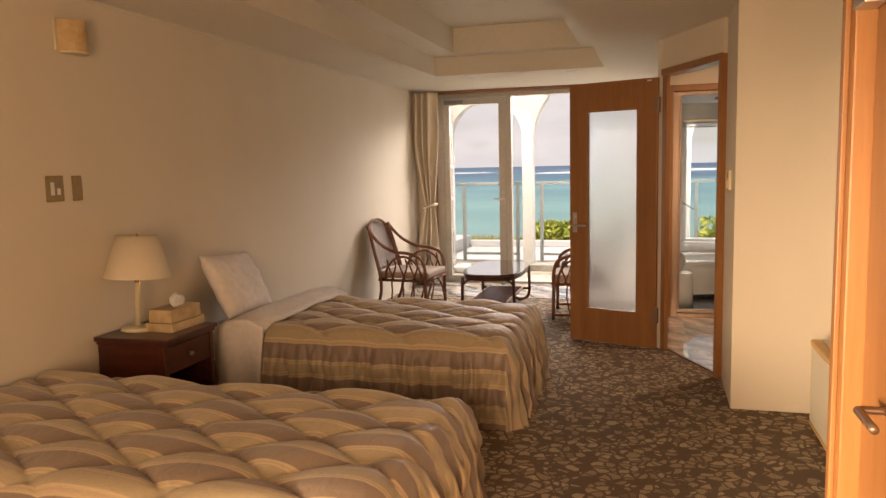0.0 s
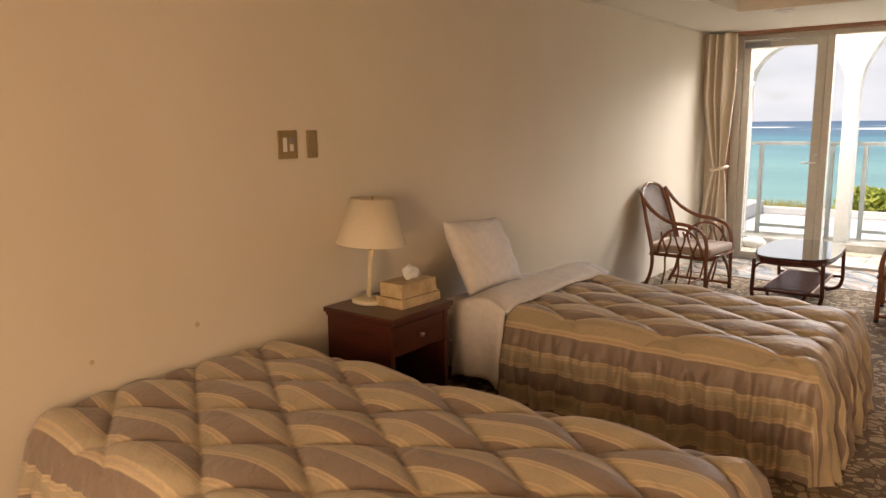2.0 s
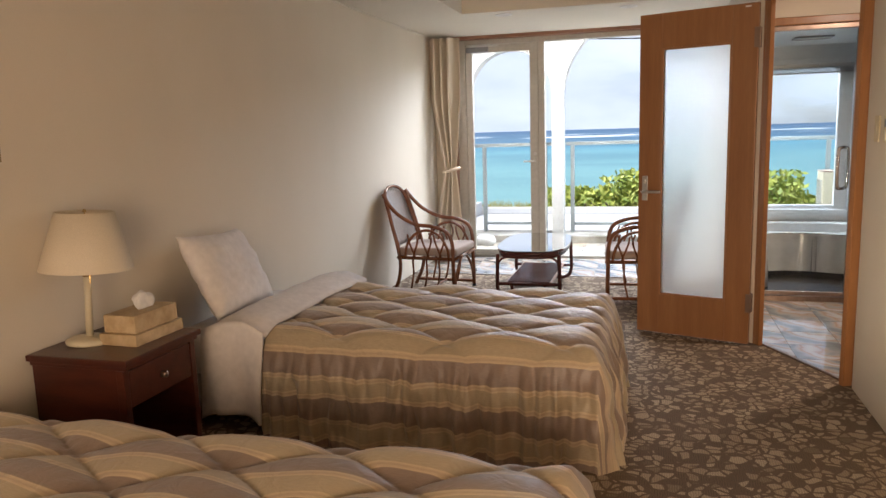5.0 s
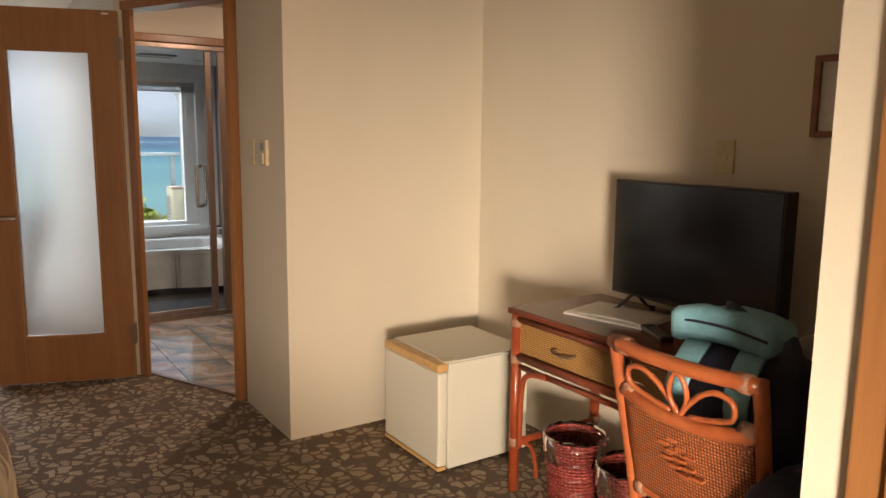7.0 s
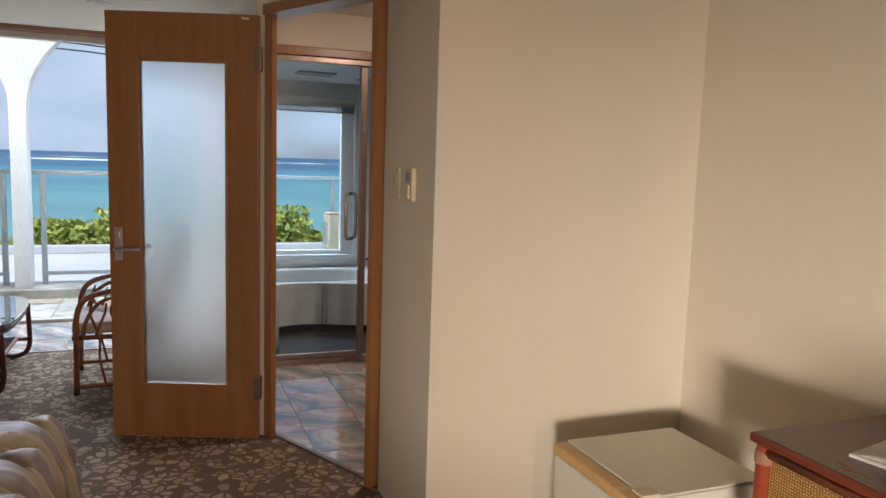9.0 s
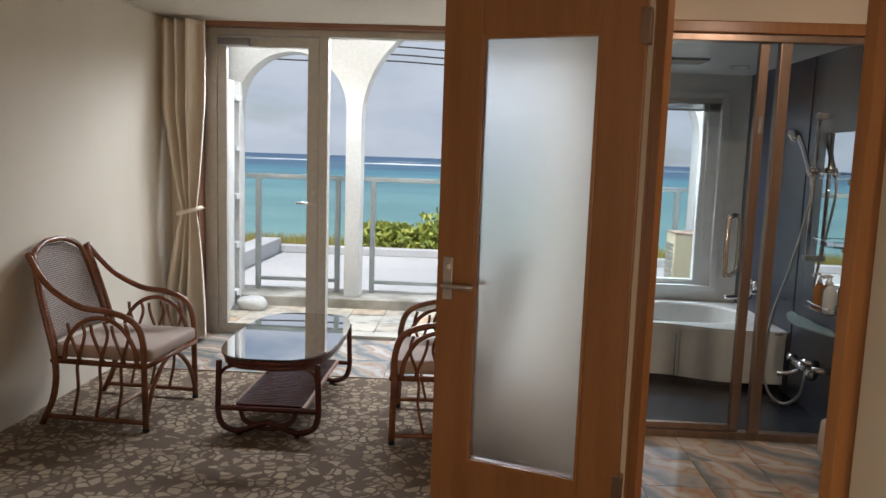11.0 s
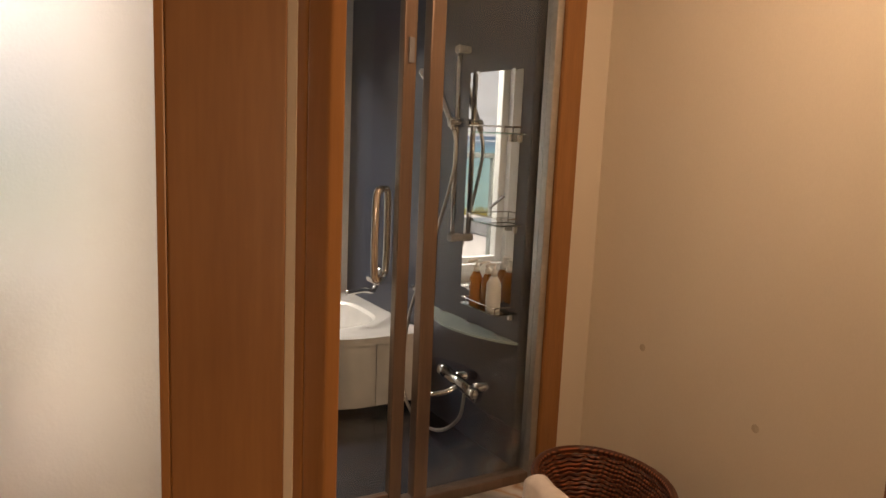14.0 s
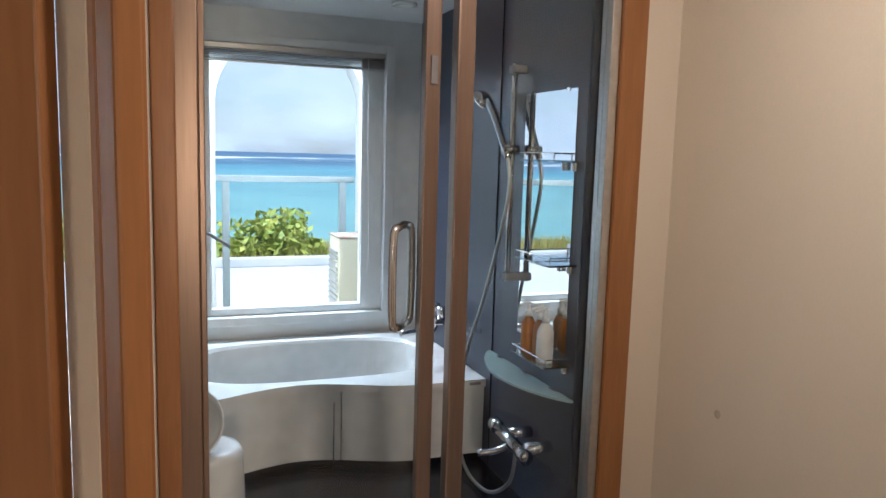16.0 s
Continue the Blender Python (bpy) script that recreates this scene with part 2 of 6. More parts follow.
def quilt_material():
    """Satin comforter: stripes across v of the sheet, waving a little along u."""
    m, t, b = nodes("striped_satin")
    uv = t.nodes.new("ShaderNodeUVMap")
    uv.uv_map = "sheet"
    sp = t.nodes.new("ShaderNodeSeparateXYZ")
    t.links.new(uv.outputs[0], sp.inputs[0])
    fr = t.nodes.new("ShaderNodeMath")
    fr.operation = "MULTIPLY"
    fr.inputs[1].default_value = 1 / 0.19
    t.links.new(sp.outputs["Y"], fr.inputs[0])
    fc = t.nodes.new("ShaderNodeMath")
    fc.operation = "FRACT"
    t.links.new(fr.outputs[0], fc.inputs[0])
    taupe, olive, gold, tan = (0.26, 0.195, 0.158), (0.42, 0.345, 0.235), (0.60, 0.48, 0.31), (0.46, 0.355, 0.25)
    r = ramp(t, fc.outputs[0], (0.0, taupe), (0.20, taupe), (0.215, gold), (0.27, tan), (0.31, gold), (0.33, olive), (0.62, olive), (0.635, gold), (0.68, tan), (0.73, gold), (0.75, taupe))
    n = noise_tex(t, 40, 4, "UV", (1, 12, 1))
    g = ramp(t, n.outputs[0], (0.3, (0.88, 0.88, 0.88)), (0.7, (1.08, 1.08, 1.08)))
    col = mixrgb(t, 1.0, r.outputs[0], g.outputs[0], "MULTIPLY")
    t.links.new(col, b.inputs["Base Color"])
    b.inputs["Roughness"].default_value = 0.44
    b.inputs["Sheen Weight"].default_value = 0.25
    w = noise_tex(t, 15, 3, "Object", (1, 1, 0.6), 0.5)
    w.inputs["Distortion"].default_value = 0.8
    bump(t, b, w.outputs[0], 0.38, 0.02)
    return m


def marble_material():
    m, t, b = nodes("veined_marble_tile")
    oi = t.nodes.new("ShaderNodeObjectInfo")
    tc = t.nodes.new("ShaderNodeTexCoord")
    off = t.nodes.new("ShaderNodeVectorMath")
    off.operation = "MULTIPLY_ADD"
    off.inputs[1].default_value = (9, 7, 5)
    t.links.new(oi.outputs["Random"], off.inputs[0])
    t.links.new(tc.outputs["Object"], off.inputs[2])
    w = t.nodes.new("ShaderNodeTexWave")
    w.bands_direction = "DIAGONAL"
    w.inputs["Scale"].default_value, w.inputs["Distortion"].default_value = 1.6, 9.0
    w.inputs["Detail"].default_value, w.inputs["Detail Scale"].default_value = 4, 1.2
    t.links.new(off.outputs[0], w.inputs["Vector"])
    r = ramp(t, w.outputs["Fac"], (0.0, (0.20, 0.205, 0.21)), (0.35, (0.36, 0.35, 0.33)), (0.6, (0.45, 0.38, 0.30)), (0.75, (0.40, 0.25, 0.17)), (1.0, (0.56, 0.53, 0.49)))
    t.links.new(r.outputs[0], b.inputs["Base Color"])
    b.inputs["Roughness"].default_value = 0.07
    b.inputs["Specular IOR Level"].default_value = 0.9
    return m


def slate_material():
    m, t, b = nodes("weathered_slate_tile")
    oi = t.nodes.new("ShaderNodeObjectInfo")
    tone = ramp(t, oi.outputs["Random"], (0.0, (0.42, 0.42, 0.38)), (0.3, (0.50, 0.46, 0.38)), (0.5, (0.52, 0.36, 0.23)), (0.7, (0.40, 0.42, 0.38)), (1.0, (0.58, 0.50, 0.40)))
    n = noise_tex(t, 9, 6)
    d = ramp(t, n.outputs[0], (0.35, (0.55, 0.55, 0.55)), (0.55, (1, 1, 1)))
    col = mixrgb(t, 1.0, tone.outputs[0], d.outputs[0], "MULTIPLY")
    t.links.new(col, b.inputs["Base Color"])
    b.inputs["Roughness"].default_value = 0.45
    bump(t, b, n.outputs[0], 0.4, 0.01)
    return m


def pane_material(name, tint=(1, 1, 1), gloss=1.0):
    m, t, b = nodes(name)
    t.nodes.remove(b)
    out = t.nodes["Material Output"]
    tr = t.nodes.new("ShaderNodeBsdfTransparent")
    tr.inputs[0].default_value = (*tint, 1)
    gl = t.nodes.new("ShaderNodeBsdfGlossy")
    gl.inputs["Roughness"].default_value = 0.01
    fr = t.nodes.new("ShaderNodeFresnel")
    fr.inputs[0].default_value = 1.45
    mul = t.nodes.new("ShaderNodeMath")
    mul.operation = "MULTIPLY"
    mul.inputs[1].default_value = gloss
    mx = t.nodes.new("ShaderNodeMixShader")
    t.links.new(fr.outputs[0], mul.inputs[0])
    t.links.new(mul.outputs[0], mx.inputs[0])
    t.links.new(tr.outputs[0], mx.inputs[1])
    t.links.new(gl.outputs[0], mx.inputs[2])
    t.links.new(mx.outputs[0], out.inputs[0])
    return m


def frosted_material():
    m, t, b = nodes("frosted_glass")
    n = noise_tex(t, 260, 2)
    b.inputs["Base Color"].default_value = (0.93, 0.95, 0.96, 1)
    b.inputs["Transmission Weight"].default_value = 1.0
    b.inputs["Roughness"].default_value = 0.43
    b.inputs["IOR"].default_value = 1.3
    bump(t, b, n.outputs[0], 0.15, 0.002)
    return m


def cane_material(name, lo, hi, scale, rough=0.5):
    """Woven cane: two crossed waves give the weave its colour and relief."""
    m, t, b = nodes(name)
    tc = t.nodes.new("ShaderNodeTexCoord")
    waves = []
    for axis in ("Y", "Z"):
        w = t.nodes.new("ShaderNodeTexWave")
        w.bands_direction = axis
        w.inputs["Scale"].default_value = scale
        w.inputs["Distortion"].default_value = 0.4
        t.links.new(tc.outputs["Object"], w.inputs["Vector"])
        waves.append(w.outputs["Fac"])
    mul = t.nodes.new("ShaderNodeMath")
    mul.operation = "MULTIPLY"
    t.links.new(waves[0], mul.inputs[0])
    t.links.new(waves[1], mul.inputs[1])
    r = ramp(t, mul.outputs[0], (0.0, lo), (0.6, hi))
    t.links.new(r.outputs[0], b.inputs["Base Color"])
    b.inputs["Roughness"].default_value = rough
    bump(t, b, mul.outputs[0], 0.8, 0.004)
    return m


def hex_panel_material():
    m, t, b = nodes("dark_textured_panel")
    tc = t.nodes.new("ShaderNodeTexCoord")
    mp = t.nodes.new("ShaderNodeMapping")
    mp.inputs["Scale"].default_value = (1, 1, 1.6)
    v = t.nodes.new("ShaderNodeTexVoronoi")
    v.inputs["Scale"].default_value, v.inputs["Randomness"].default_value = 42, 0.12
    t.links.new(tc.outputs["Object"], mp.inputs[0])
    t.links.new(mp.outputs[0], v.inputs["Vector"])
    n = noise_tex(t, 1.6, 3)
    r = ramp(t, n.outputs[0], (0.3, (0.030, 0.042, 0.066)), (0.7, (0.040, 0.055, 0.084)))
    t.links.new(r.outputs[0], b.inputs["Base Color"])
    b.inputs["Roughness"].default_value = 0.28
    bump(t, b, v.outputs["Distance"], 0.25, 0.004)
    return m


def sea_material():
    m, t, b = nodes("sea_water")
    tc = t.nodes.new("ShaderNodeTexCoord")
    sp = t.nodes.new("ShaderNodeSeparateXYZ")
    t.links.new(tc.outputs["Object"], sp.inputs[0])
    wob = noise_tex(t, 0.006, 5, "Object", (0.4, 1, 1))
    far = t.nodes.new("ShaderNodeMath")
    far.operation = "MULTIPLY_ADD"
    far.inputs[1].default_value = 260
    t.links.new(wob.outputs[0], far.inputs[0])
    t.links.new(sp.outputs["Y"], far.inputs[2])
    d = t.nodes.new("ShaderNodeMath")
    d.operation = "DIVIDE"
    d.inputs[1].default_value = 3000
    t.links.new(far.outputs[0], d.inputs[0])
    r = ramp(t, d.outputs[0], (0.04, (0.18, 0.33, 0.32)), (0.14, (0.125, 0.27, 0.295)), (0.25, (0.065, 0.205, 0.28)), (0.33, (0.045, 0.12, 0.20)), (1.0, (0.03, 0.085, 0.17)))
    patch = noise_tex(t, 0.02, 6, "Object", (0.35, 0.7, 1))
    p = ramp(t, patch.outputs[0], (0.35, (0.75, 0.82, 0.85)), (0.6, (1.1, 1.08, 1.05)))
    col = mixrgb(t, 1.0, r.outputs[0], p.outputs[0], "MULTIPLY")
    foam_n = noise_tex(t, 0.008, 8, "Object", (0.5, 0.7, 1), 0.65)
    band = ramp(t, d.outputs[0], (0.40, (0, 0, 0)), (0.44, (1, 1, 1)), (0.56, (1, 1, 1)), (0.62, (0, 0, 0)))
    fm = ramp(t, foam_n.outputs[0], (0.52, (0, 0, 0)), (0.58, (1, 1, 1)))
    fac = mixrgb(t, 1.0, band.outputs[0], fm.outputs[0], "MULTIPLY")
    col = mixrgb(t, fac, col, (0.85, 0.87, 0.88))
    t.links.new(col, b.inputs["Base Color"])
    b.inputs["Roughness"].default_value = 0.55
    b.inputs["Specular IOR Level"].default_value = 0.25
    return m


def foliage_material(name, lo, hi):
    m, t, b = nodes(name)
    g = t.nodes.new("ShaderNodeNewGeometry")
    r = ramp(t, g.outputs["Random Per Island"], (0, lo), (1, hi))
    t.links.new(r.outputs[0], b.inputs["Base Color"])
    b.inputs["Roughness"].default_value = 0.55
    return m


M["carpet"] = carpet_material()
M["quilt"] = quilt_material()
M["marble"] = marble_material()
M["slate"] = slate_material()
M["pane"] = pane_material("clear_pane", (1, 1, 1), 0.09)
M["shower_glass"] = pane_material("shower_glass", (0.95, 0.98, 0.985), 0.8)
M["shelf_glass"] = pane_material("green_shelf_glass", (0.72, 0.90, 0.86), 2.5)
M["green_glass"] = surface("frosted_green_glass", (0.34, 0.46, 0.46), (0.42, 0.55, 0.54), 3.0, 0.08, relief=0.0)
M["smoke"] = pane_material("smoked_glass", (0.42, 0.36, 0.34), 4.6)
M["film"] = pane_material("clear_bag_film", (0.78, 0.76, 0.77), 2.2)
M["frosted"] = frosted_material()
M["mirror"] = surface("mirror_silver", (0.86, 0.88, 0.88), (0.88, 0.90, 0.90), 1.0, 0.012, relief=0.0, metal=1.0)
M["cane_grey"] = cane_material("grey_woven_cane", (0.12, 0.08, 0.06), (0.42, 0.34, 0.29), 30)
M["cane_red"] = cane_material("red_woven_cane", (0.13, 0.03, 0.01), (0.50, 0.17, 0.06), 34, 0.4)
M["cane_gold"] = cane_material("golden_woven_cane", (0.20, 0.09, 0.02), (0.62, 0.36, 0.12), 40, 0.5)
M["wicker_red"] = cane_material("red_wicker", (0.12, 0.018, 0.015), (0.40, 0.075, 0.06), 26, 0.4)
M["wicker_brown"] = cane_material("brown_wicker", (0.055, 0.016, 0.008), (0.30, 0.095, 0.042), 24, 0.45)
M["cane_back"], M["cane_desk"], M["cane_chair"], M["wicker_bin"] = M["cane_grey"], M["cane_gold"], M["cane_red"], M["wicker_red"]
M["rattan_chair"] = surface("orange_rattan", (0.30, 0.075, 0.025), (0.44, 0.13, 0.045), 10.0, 0.3, relief=0.12, fine=60, dist=0.004)
M["shade"] = surface("lamp_shade_fabric", (0.68, 0.60, 0.46), (0.74, 0.66, 0.52), 3.0, 0.8, relief=0.1, fine=300, dist=0.001)
M["sconce"] = surface("coral_sconce", (0.50, 0.34, 0.17), (0.62, 0.45, 0.25), 18, 0.7, relief=0.4, fine=60)
M["hexpanel"] = hex_panel_material()
M["sea"] = sea_material()
M["leaf"] = foliage_material("shrub_leaves", (0.18, 0.26, 0.045), (0.50, 0.52, 0.11))
M["grass"] = foliage_material("dry_grass", (0.24, 0.25, 0.05), (0.52, 0.41, 0.13))
M["bark"] = surface("bark", (0.08, 0.06, 0.04), (0.16, 0.12, 0.08), 8, 0.9, relief=0.5)
M["ground"] = surface("hillside_ground", (0.10, 0.16, 0.03), (0.30, 0.27, 0.10), 0.6, 0.9, relief=0.3, fine=8)
M["sand"] = surface("shore_sand", (0.6, 0.55, 0.45), (0.7, 0.66, 0.56), 0.3, 0.9)


# mesh helpers
def link(name, bm, mat, smooth=False):
    bm.normal_update()
    me = bpy.data.meshes.new(name)
    bm.to_mesh(me)
    bm.free()
    if smooth:
        for p in me.polygons:
            p.use_smooth = True
    me.materials.append(M[mat])
    return new(name, me)


def part(name, bm, mat, parent, label="", smooth=False):
    ob = link(name, bm, mat, smooth)
    ob.parent = parent
    if label:
        tagged(ob, label)
    return ob


def thing(name, m, label, category, group=""):
    ob = new(name)
    ob.matrix_world = m
    ob.empty_display_size = 0.1
    return tagged(ob, label, category, group)


def structure(name, bm, mat, label="", category=""):
    return tagged(link(name, bm, mat), label, category, "", "structure")


def box(x0, x1, y0, y1, z0, z1, bevel=0.0, bm=None, segs=2):
    own = bmesh.new()
    bmesh.ops.create_cube(own, size=1)
    for v in own.verts:
        v.co = Vector(((x0 + x1) / 2 + v.co.x * (x1 - x0), (y0 + y1) / 2 + v.co.y * (y1 - y0), (z0 + z1) / 2 + v.co.z * (z1 - z0)))
    if bevel:
        bmesh.ops.bevel(own, geom=own.edges[:], offset=bevel, segments=segs, affect="EDGES", profile=0.6)
    return merge(bm, own)


def merge(bm, own):
    if bm is None:
        return own
    me = bpy.data.meshes.new("tmp")
    own.to_mesh(me)
    own.free()
    bm.from_mesh(me)
    bpy.data.meshes.remove(me)
    return bm


def moved(bm, m):
    bmesh.ops.transform(bm, matrix=m, verts=bm.verts)
    return bm


def prism(pts, z0, z1, bm=None):
    """An upright prism over a plan polygon."""
    bm = bm or bmesh.new()
    lo = [bm.verts.new((x, y, z0)) for x, y in pts]
    hi = [bm.verts.new((x, y, z1)) for x, y in pts]
    bm.faces.new(list(reversed(lo)))
    bm.faces.new(hi)
    for i in range(len(pts)):
        j = (i + 1) % len(pts)
        bm.faces.new((lo[i], lo[j], hi[j], hi[i]))
    bmesh.ops.recalc_face_normals(bm, faces=bm.faces)
    return bm


def smooth_path(pts, n=6, closed=False):
    pts = [Vector(p) for p in pts]
    out = []
    k = len(pts)
    for i in range(k if closed else k - 1):
        a = pts[(i - 1) % k] if closed or i else pts[0] * 2 - pts[1]
        b, c = pts[i], pts[(i + 1) % k]
        d = pts[(i + 2) % k] if closed or i + 2 < k else pts[-1] * 2 - pts[-2]
        for s in range(n):
            u = s / n
            out.append(0.5 * ((2 * b) + (c - a) * u + (2 * a - 5 * b + 4 * c - d) * u * u + (3 * b - a - 3 * c + d) * u ** 3))
    if not closed:
        out.append(pts[-1])
    return out


def tube(pts, r, bm=None, sides=8, closed=False, smooth=6, taper=None):
    """A round rod along a path."""
    bm = bm or bmesh.new()
    path = smooth_path(pts, smooth, closed) if smooth else [Vector(p) for p in pts]
    k = len(path)
    rings, ref = [], None
    for i, p in enumerate(path):
        a = path[(i - 1) % k] if closed or i else p
        b = path[(i + 1) % k] if closed or i + 1 < k else p
        d = (b - a).normalized()
        if ref is None:
            ref = Vector((0, 0, 1)) if abs(d.z) < 0.9 else Vector((1, 0, 0))
        u = d.cross(ref).normalized()
        ref = u.cross(d).normalized()
        rr = r if taper is None else r * (1 + (taper - 1) * i / (k - 1))
        rings.append([bm.verts.new(p + (u * math.cos(2 * math.pi * s / sides) + ref * math.sin(2 * math.pi * s / sides)) * rr) for s in range(sides)])
    for i in range(k if closed else k - 1):
        a, b = rings[i], rings[(i + 1) % k]
        for s in range(sides):
            bm.faces.new((a[s], a[(s + 1) % sides], b[(s + 1) % sides], b[s]))
    if not closed:
        bm.faces.new(list(reversed(rings[0])))
        bm.faces.new(rings[-1])
    bmesh.ops.recalc_face_normals(bm, faces=bm.faces)
    return bm


def lathe(profile, sides=24, bm=None, at=(0, 0, 0), caps=True):
    """A turned shape from (radius, height) pairs."""
    bm = bm or bmesh.new()
    rings = [[bm.verts.new((at[0] + r * math.cos(2 * math.pi * s / sides), at[1] + r * math.sin(2 * math.pi * s / sides), at[2] + z)) for s in range(sides)] for r, z in profile]
    for a, b in zip(rings, rings[1:]):
        for s in range(sides):
            bm.faces.new((a[s], a[(s + 1) % sides], b[(s + 1) % sides], b[s]))
    if caps:
        bm.faces.new(list(reversed(rings[0])))
        bm.faces.new(rings[-1])
    bmesh.ops.recalc_face_normals(bm, faces=bm.faces)
    return bm


def pane(ob):
    ob.visible_shadow = False
    return ob


# ---------- the shell ----------
WX, RX, NX = -2.43, 0.80, 1.86      # bed wall, passage wall, desk wall
CZ = 2.32                           # lower ceiling
DL, DR = Vector((0.455, 5.339, 0)), Vector((0.76, 4.714, 0))   # slanted doorway
DD = (DR - DL).normalized()
DN = Vector((-DD.y, DD.x, 0)) * -1  # towards the bedroom
if DN.x > 0:
    DN = -DN

structure("floor", box(WX - 0.1, 2.3, -1.8, 7.38, -0.12, 0), "carpet", "brown and beige patterned carpet with pebble shapes", "floor")
structure("floor_base", box(WX - 0.1, 2.3, 7.38, 8.45, -0.12, -0.012), "conc")
structure("wall_west", box(WX - 0.17, WX, -1.8, 8.5, -0.1, 3.0), "wall", "cream wallpaper wall behind the beds", "wall")
# unseen wall; its two openings are added behind the rear lamps
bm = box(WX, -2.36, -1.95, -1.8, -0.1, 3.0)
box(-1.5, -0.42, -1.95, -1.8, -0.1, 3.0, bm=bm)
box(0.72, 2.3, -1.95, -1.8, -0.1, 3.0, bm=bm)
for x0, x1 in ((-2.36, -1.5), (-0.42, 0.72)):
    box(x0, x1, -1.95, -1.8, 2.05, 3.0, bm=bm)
structure("wall_south", bm, "wall", "unseen plain cream wall with two openings added for lamps", "wall")
bm = box(RX, RX + 0.1, -1.8, 0.62, -0.1, 3.0)
box(RX, RX + 0.1, 0.62, 1.50, 2.08, 3.0, bm=bm)
box(RX, RX + 0.1, 1.50, 1.65, -0.1, 3.0, bm=bm)
structure("wall_passage", bm, "wall", "cream wall with a wooden doorway", "wall")
structure("wall_niche", box(RX + 0.1, 2.2, 1.55, 1.65, -0.1, 3.0), "wall")
structure("wall_desk", box(NX, NX + 0.12, 1.65, 4.06, -0.1, 3.0), "wall", "cream wallpaper wall behind the desk", "wall")
structure("wall_fridge", box(RX, 2.2, 4.06, 4.14, -0.1, 3.0), "wall", "cream wallpaper wall behind the small fridge", "wall")
structure("wall_corner", box(RX, RX + 0.08, 4.14, 4.66, -0.1, 3.0), "wall")
e0 = DL - DD * 0.085
e1 = DR + DD * 0.04
bm = prism([((e0).x, (e0).y), (e1.x, e1.y), (e1.x - DN.x * 0.09, e1.y - DN.y * 0.09), (e0.x - DN.x * 0.09, e0.y - DN.y * 0.09)], 2.10, 3.0)
structure("wall_slanted", bm, "wall", "cream wall above the slanted bathroom doorway", "wall")
structure("wall_partition", prism([(e0.x - 0.002, e0.y), (0.46, e0.y + 0.02), (0.46, 8.45), (0.385, 8.45), (0.385, e0.y + 0.04)], -0.1, 3.0), "wall", "cream partition wall", "wall")
# window wall
bm = box(WX, -2.265, 8.30, 8.45, -0.1, 3.0)
box(-2.265, 0.395, 8.30, 8.45, 2.335, 3.0, bm=bm)
structure("wall_north", bm, "wall", "cream wall round the balcony doors", "wall")

# ceiling with its stepped coffer
bm = box(WX, -1.74, -1.8, 8.45, CZ, CZ + 0.06)
box(-0.10, 2.3, -1.8, 8.45, CZ, CZ + 0.06, bm=bm)
box(-1.74, -0.10, 6.8, 8.45, CZ, CZ + 0.06, bm=bm)
box(-1.74, -0.10, -1.8, 1.0, CZ, CZ + 0.06, bm=bm)
for x0, x1, y0, y1, z in ((-1.80, -1.74, 0.94, 6.86, 2.50), (-0.10, -0.04, 0.94, 6.86, 2.50), (-1.74, -0.10, 6.80, 6.86, 2.50), (-1.74, -0.10, 0.94, 1.0, 2.50)):
    box(x0, x1, y0, y1, CZ + 0.06, z, bm=bm)
for x0, x1, y0, y1 in ((-1.80, -1.50, 0.94, 6.86), (-0.30, -0.04, 0.94, 6.86), (-1.50, -0.30, 6.62, 6.86), (-1.50, -0.30, 0.94, 1.2)):
    box(x0, x1, y0, y1, 2.50, 2.74, bm=bm)
box(-1.80, -0.04, 0.94, 6.86, 2.74, 2.80, bm=bm)
structure("ceiling", bm, "ceiling", "cream painted ceiling with a stepped recess", "ceiling")
# unseen slab added over rooms and balcony to block the sun
structure("roof", box(-3.2, 2.6, -2.0, 9.95, 3.0, 3.2), "plaster", "unseen flat concrete roof slab that keeps the sun out", "roof")


def coving():
    """The thin pale line where the bed wall meets the ceiling."""
    return box(WX, WX + 0.012, -1.8, 8.3, CZ - 0.012, CZ - 0.002)


structure("trim", coving(), "ceiling", "thin cream cornice strip", "trim")


# ---------- slanted doorway and its door ----------
def along(d, off=0.0, z=0.0):
    """A place on the slanted wall: d from the doorway's hinge side, off towards the bedroom."""
    return DL + DD * d + DN * off + Vector((0, 0, z))


def slant_box(d0, d1, o0, o1, z0, z1, bevel=0.004):
    bm = box(d0, d1, o0, o1, z0, z1, bevel)
    m = Matrix(((DD.x, DN.x, 0, DL.x), (DD.y, DN.y, 0, DL.y), (0, 0, 1, 0), (0, 0, 0, 1)))
    moved(bm, m)
    bmesh.ops.recalc_face_normals(bm, faces=bm.faces)
    return bm


W = (DR - DL).length
frame1 = tagged(new("door_frame_1"), "orange wooden frame of the slanted bathroom doorway", "door frame", "", "structure")
part("jamb", slant_box(-0.068, -0.026, -0.03, 0.0, 0, 2.06), "woodtrim", frame1)
part("jamb", slant_box(W, W + 0.035, -0.11, 0.012, 0, 2.06), "woodtrim", frame1)
part("head", slant_box(-0.085, W + 0.04, -0.11, 0.014, 2.058, 2.105), "woodtrim", frame1)
part("casing", slant_box(-0.112, -0.069, -0.028, 0.0, 0, 2.058), "woodtrim", frame1)
part("stop", slant_box(-0.062, -0.045, -0.042, -0.031, 0, 2.056), "woodtrim", frame1)
part("stop", slant_box(W - 0.014, W, -0.075, -0.042, 0, 2.056), "woodtrim", frame1)
part("threshold", slant_box(-0.045, W + 0.035, -0.05, -0.03, 0, 0.011, 0.002), "bronze", frame1)

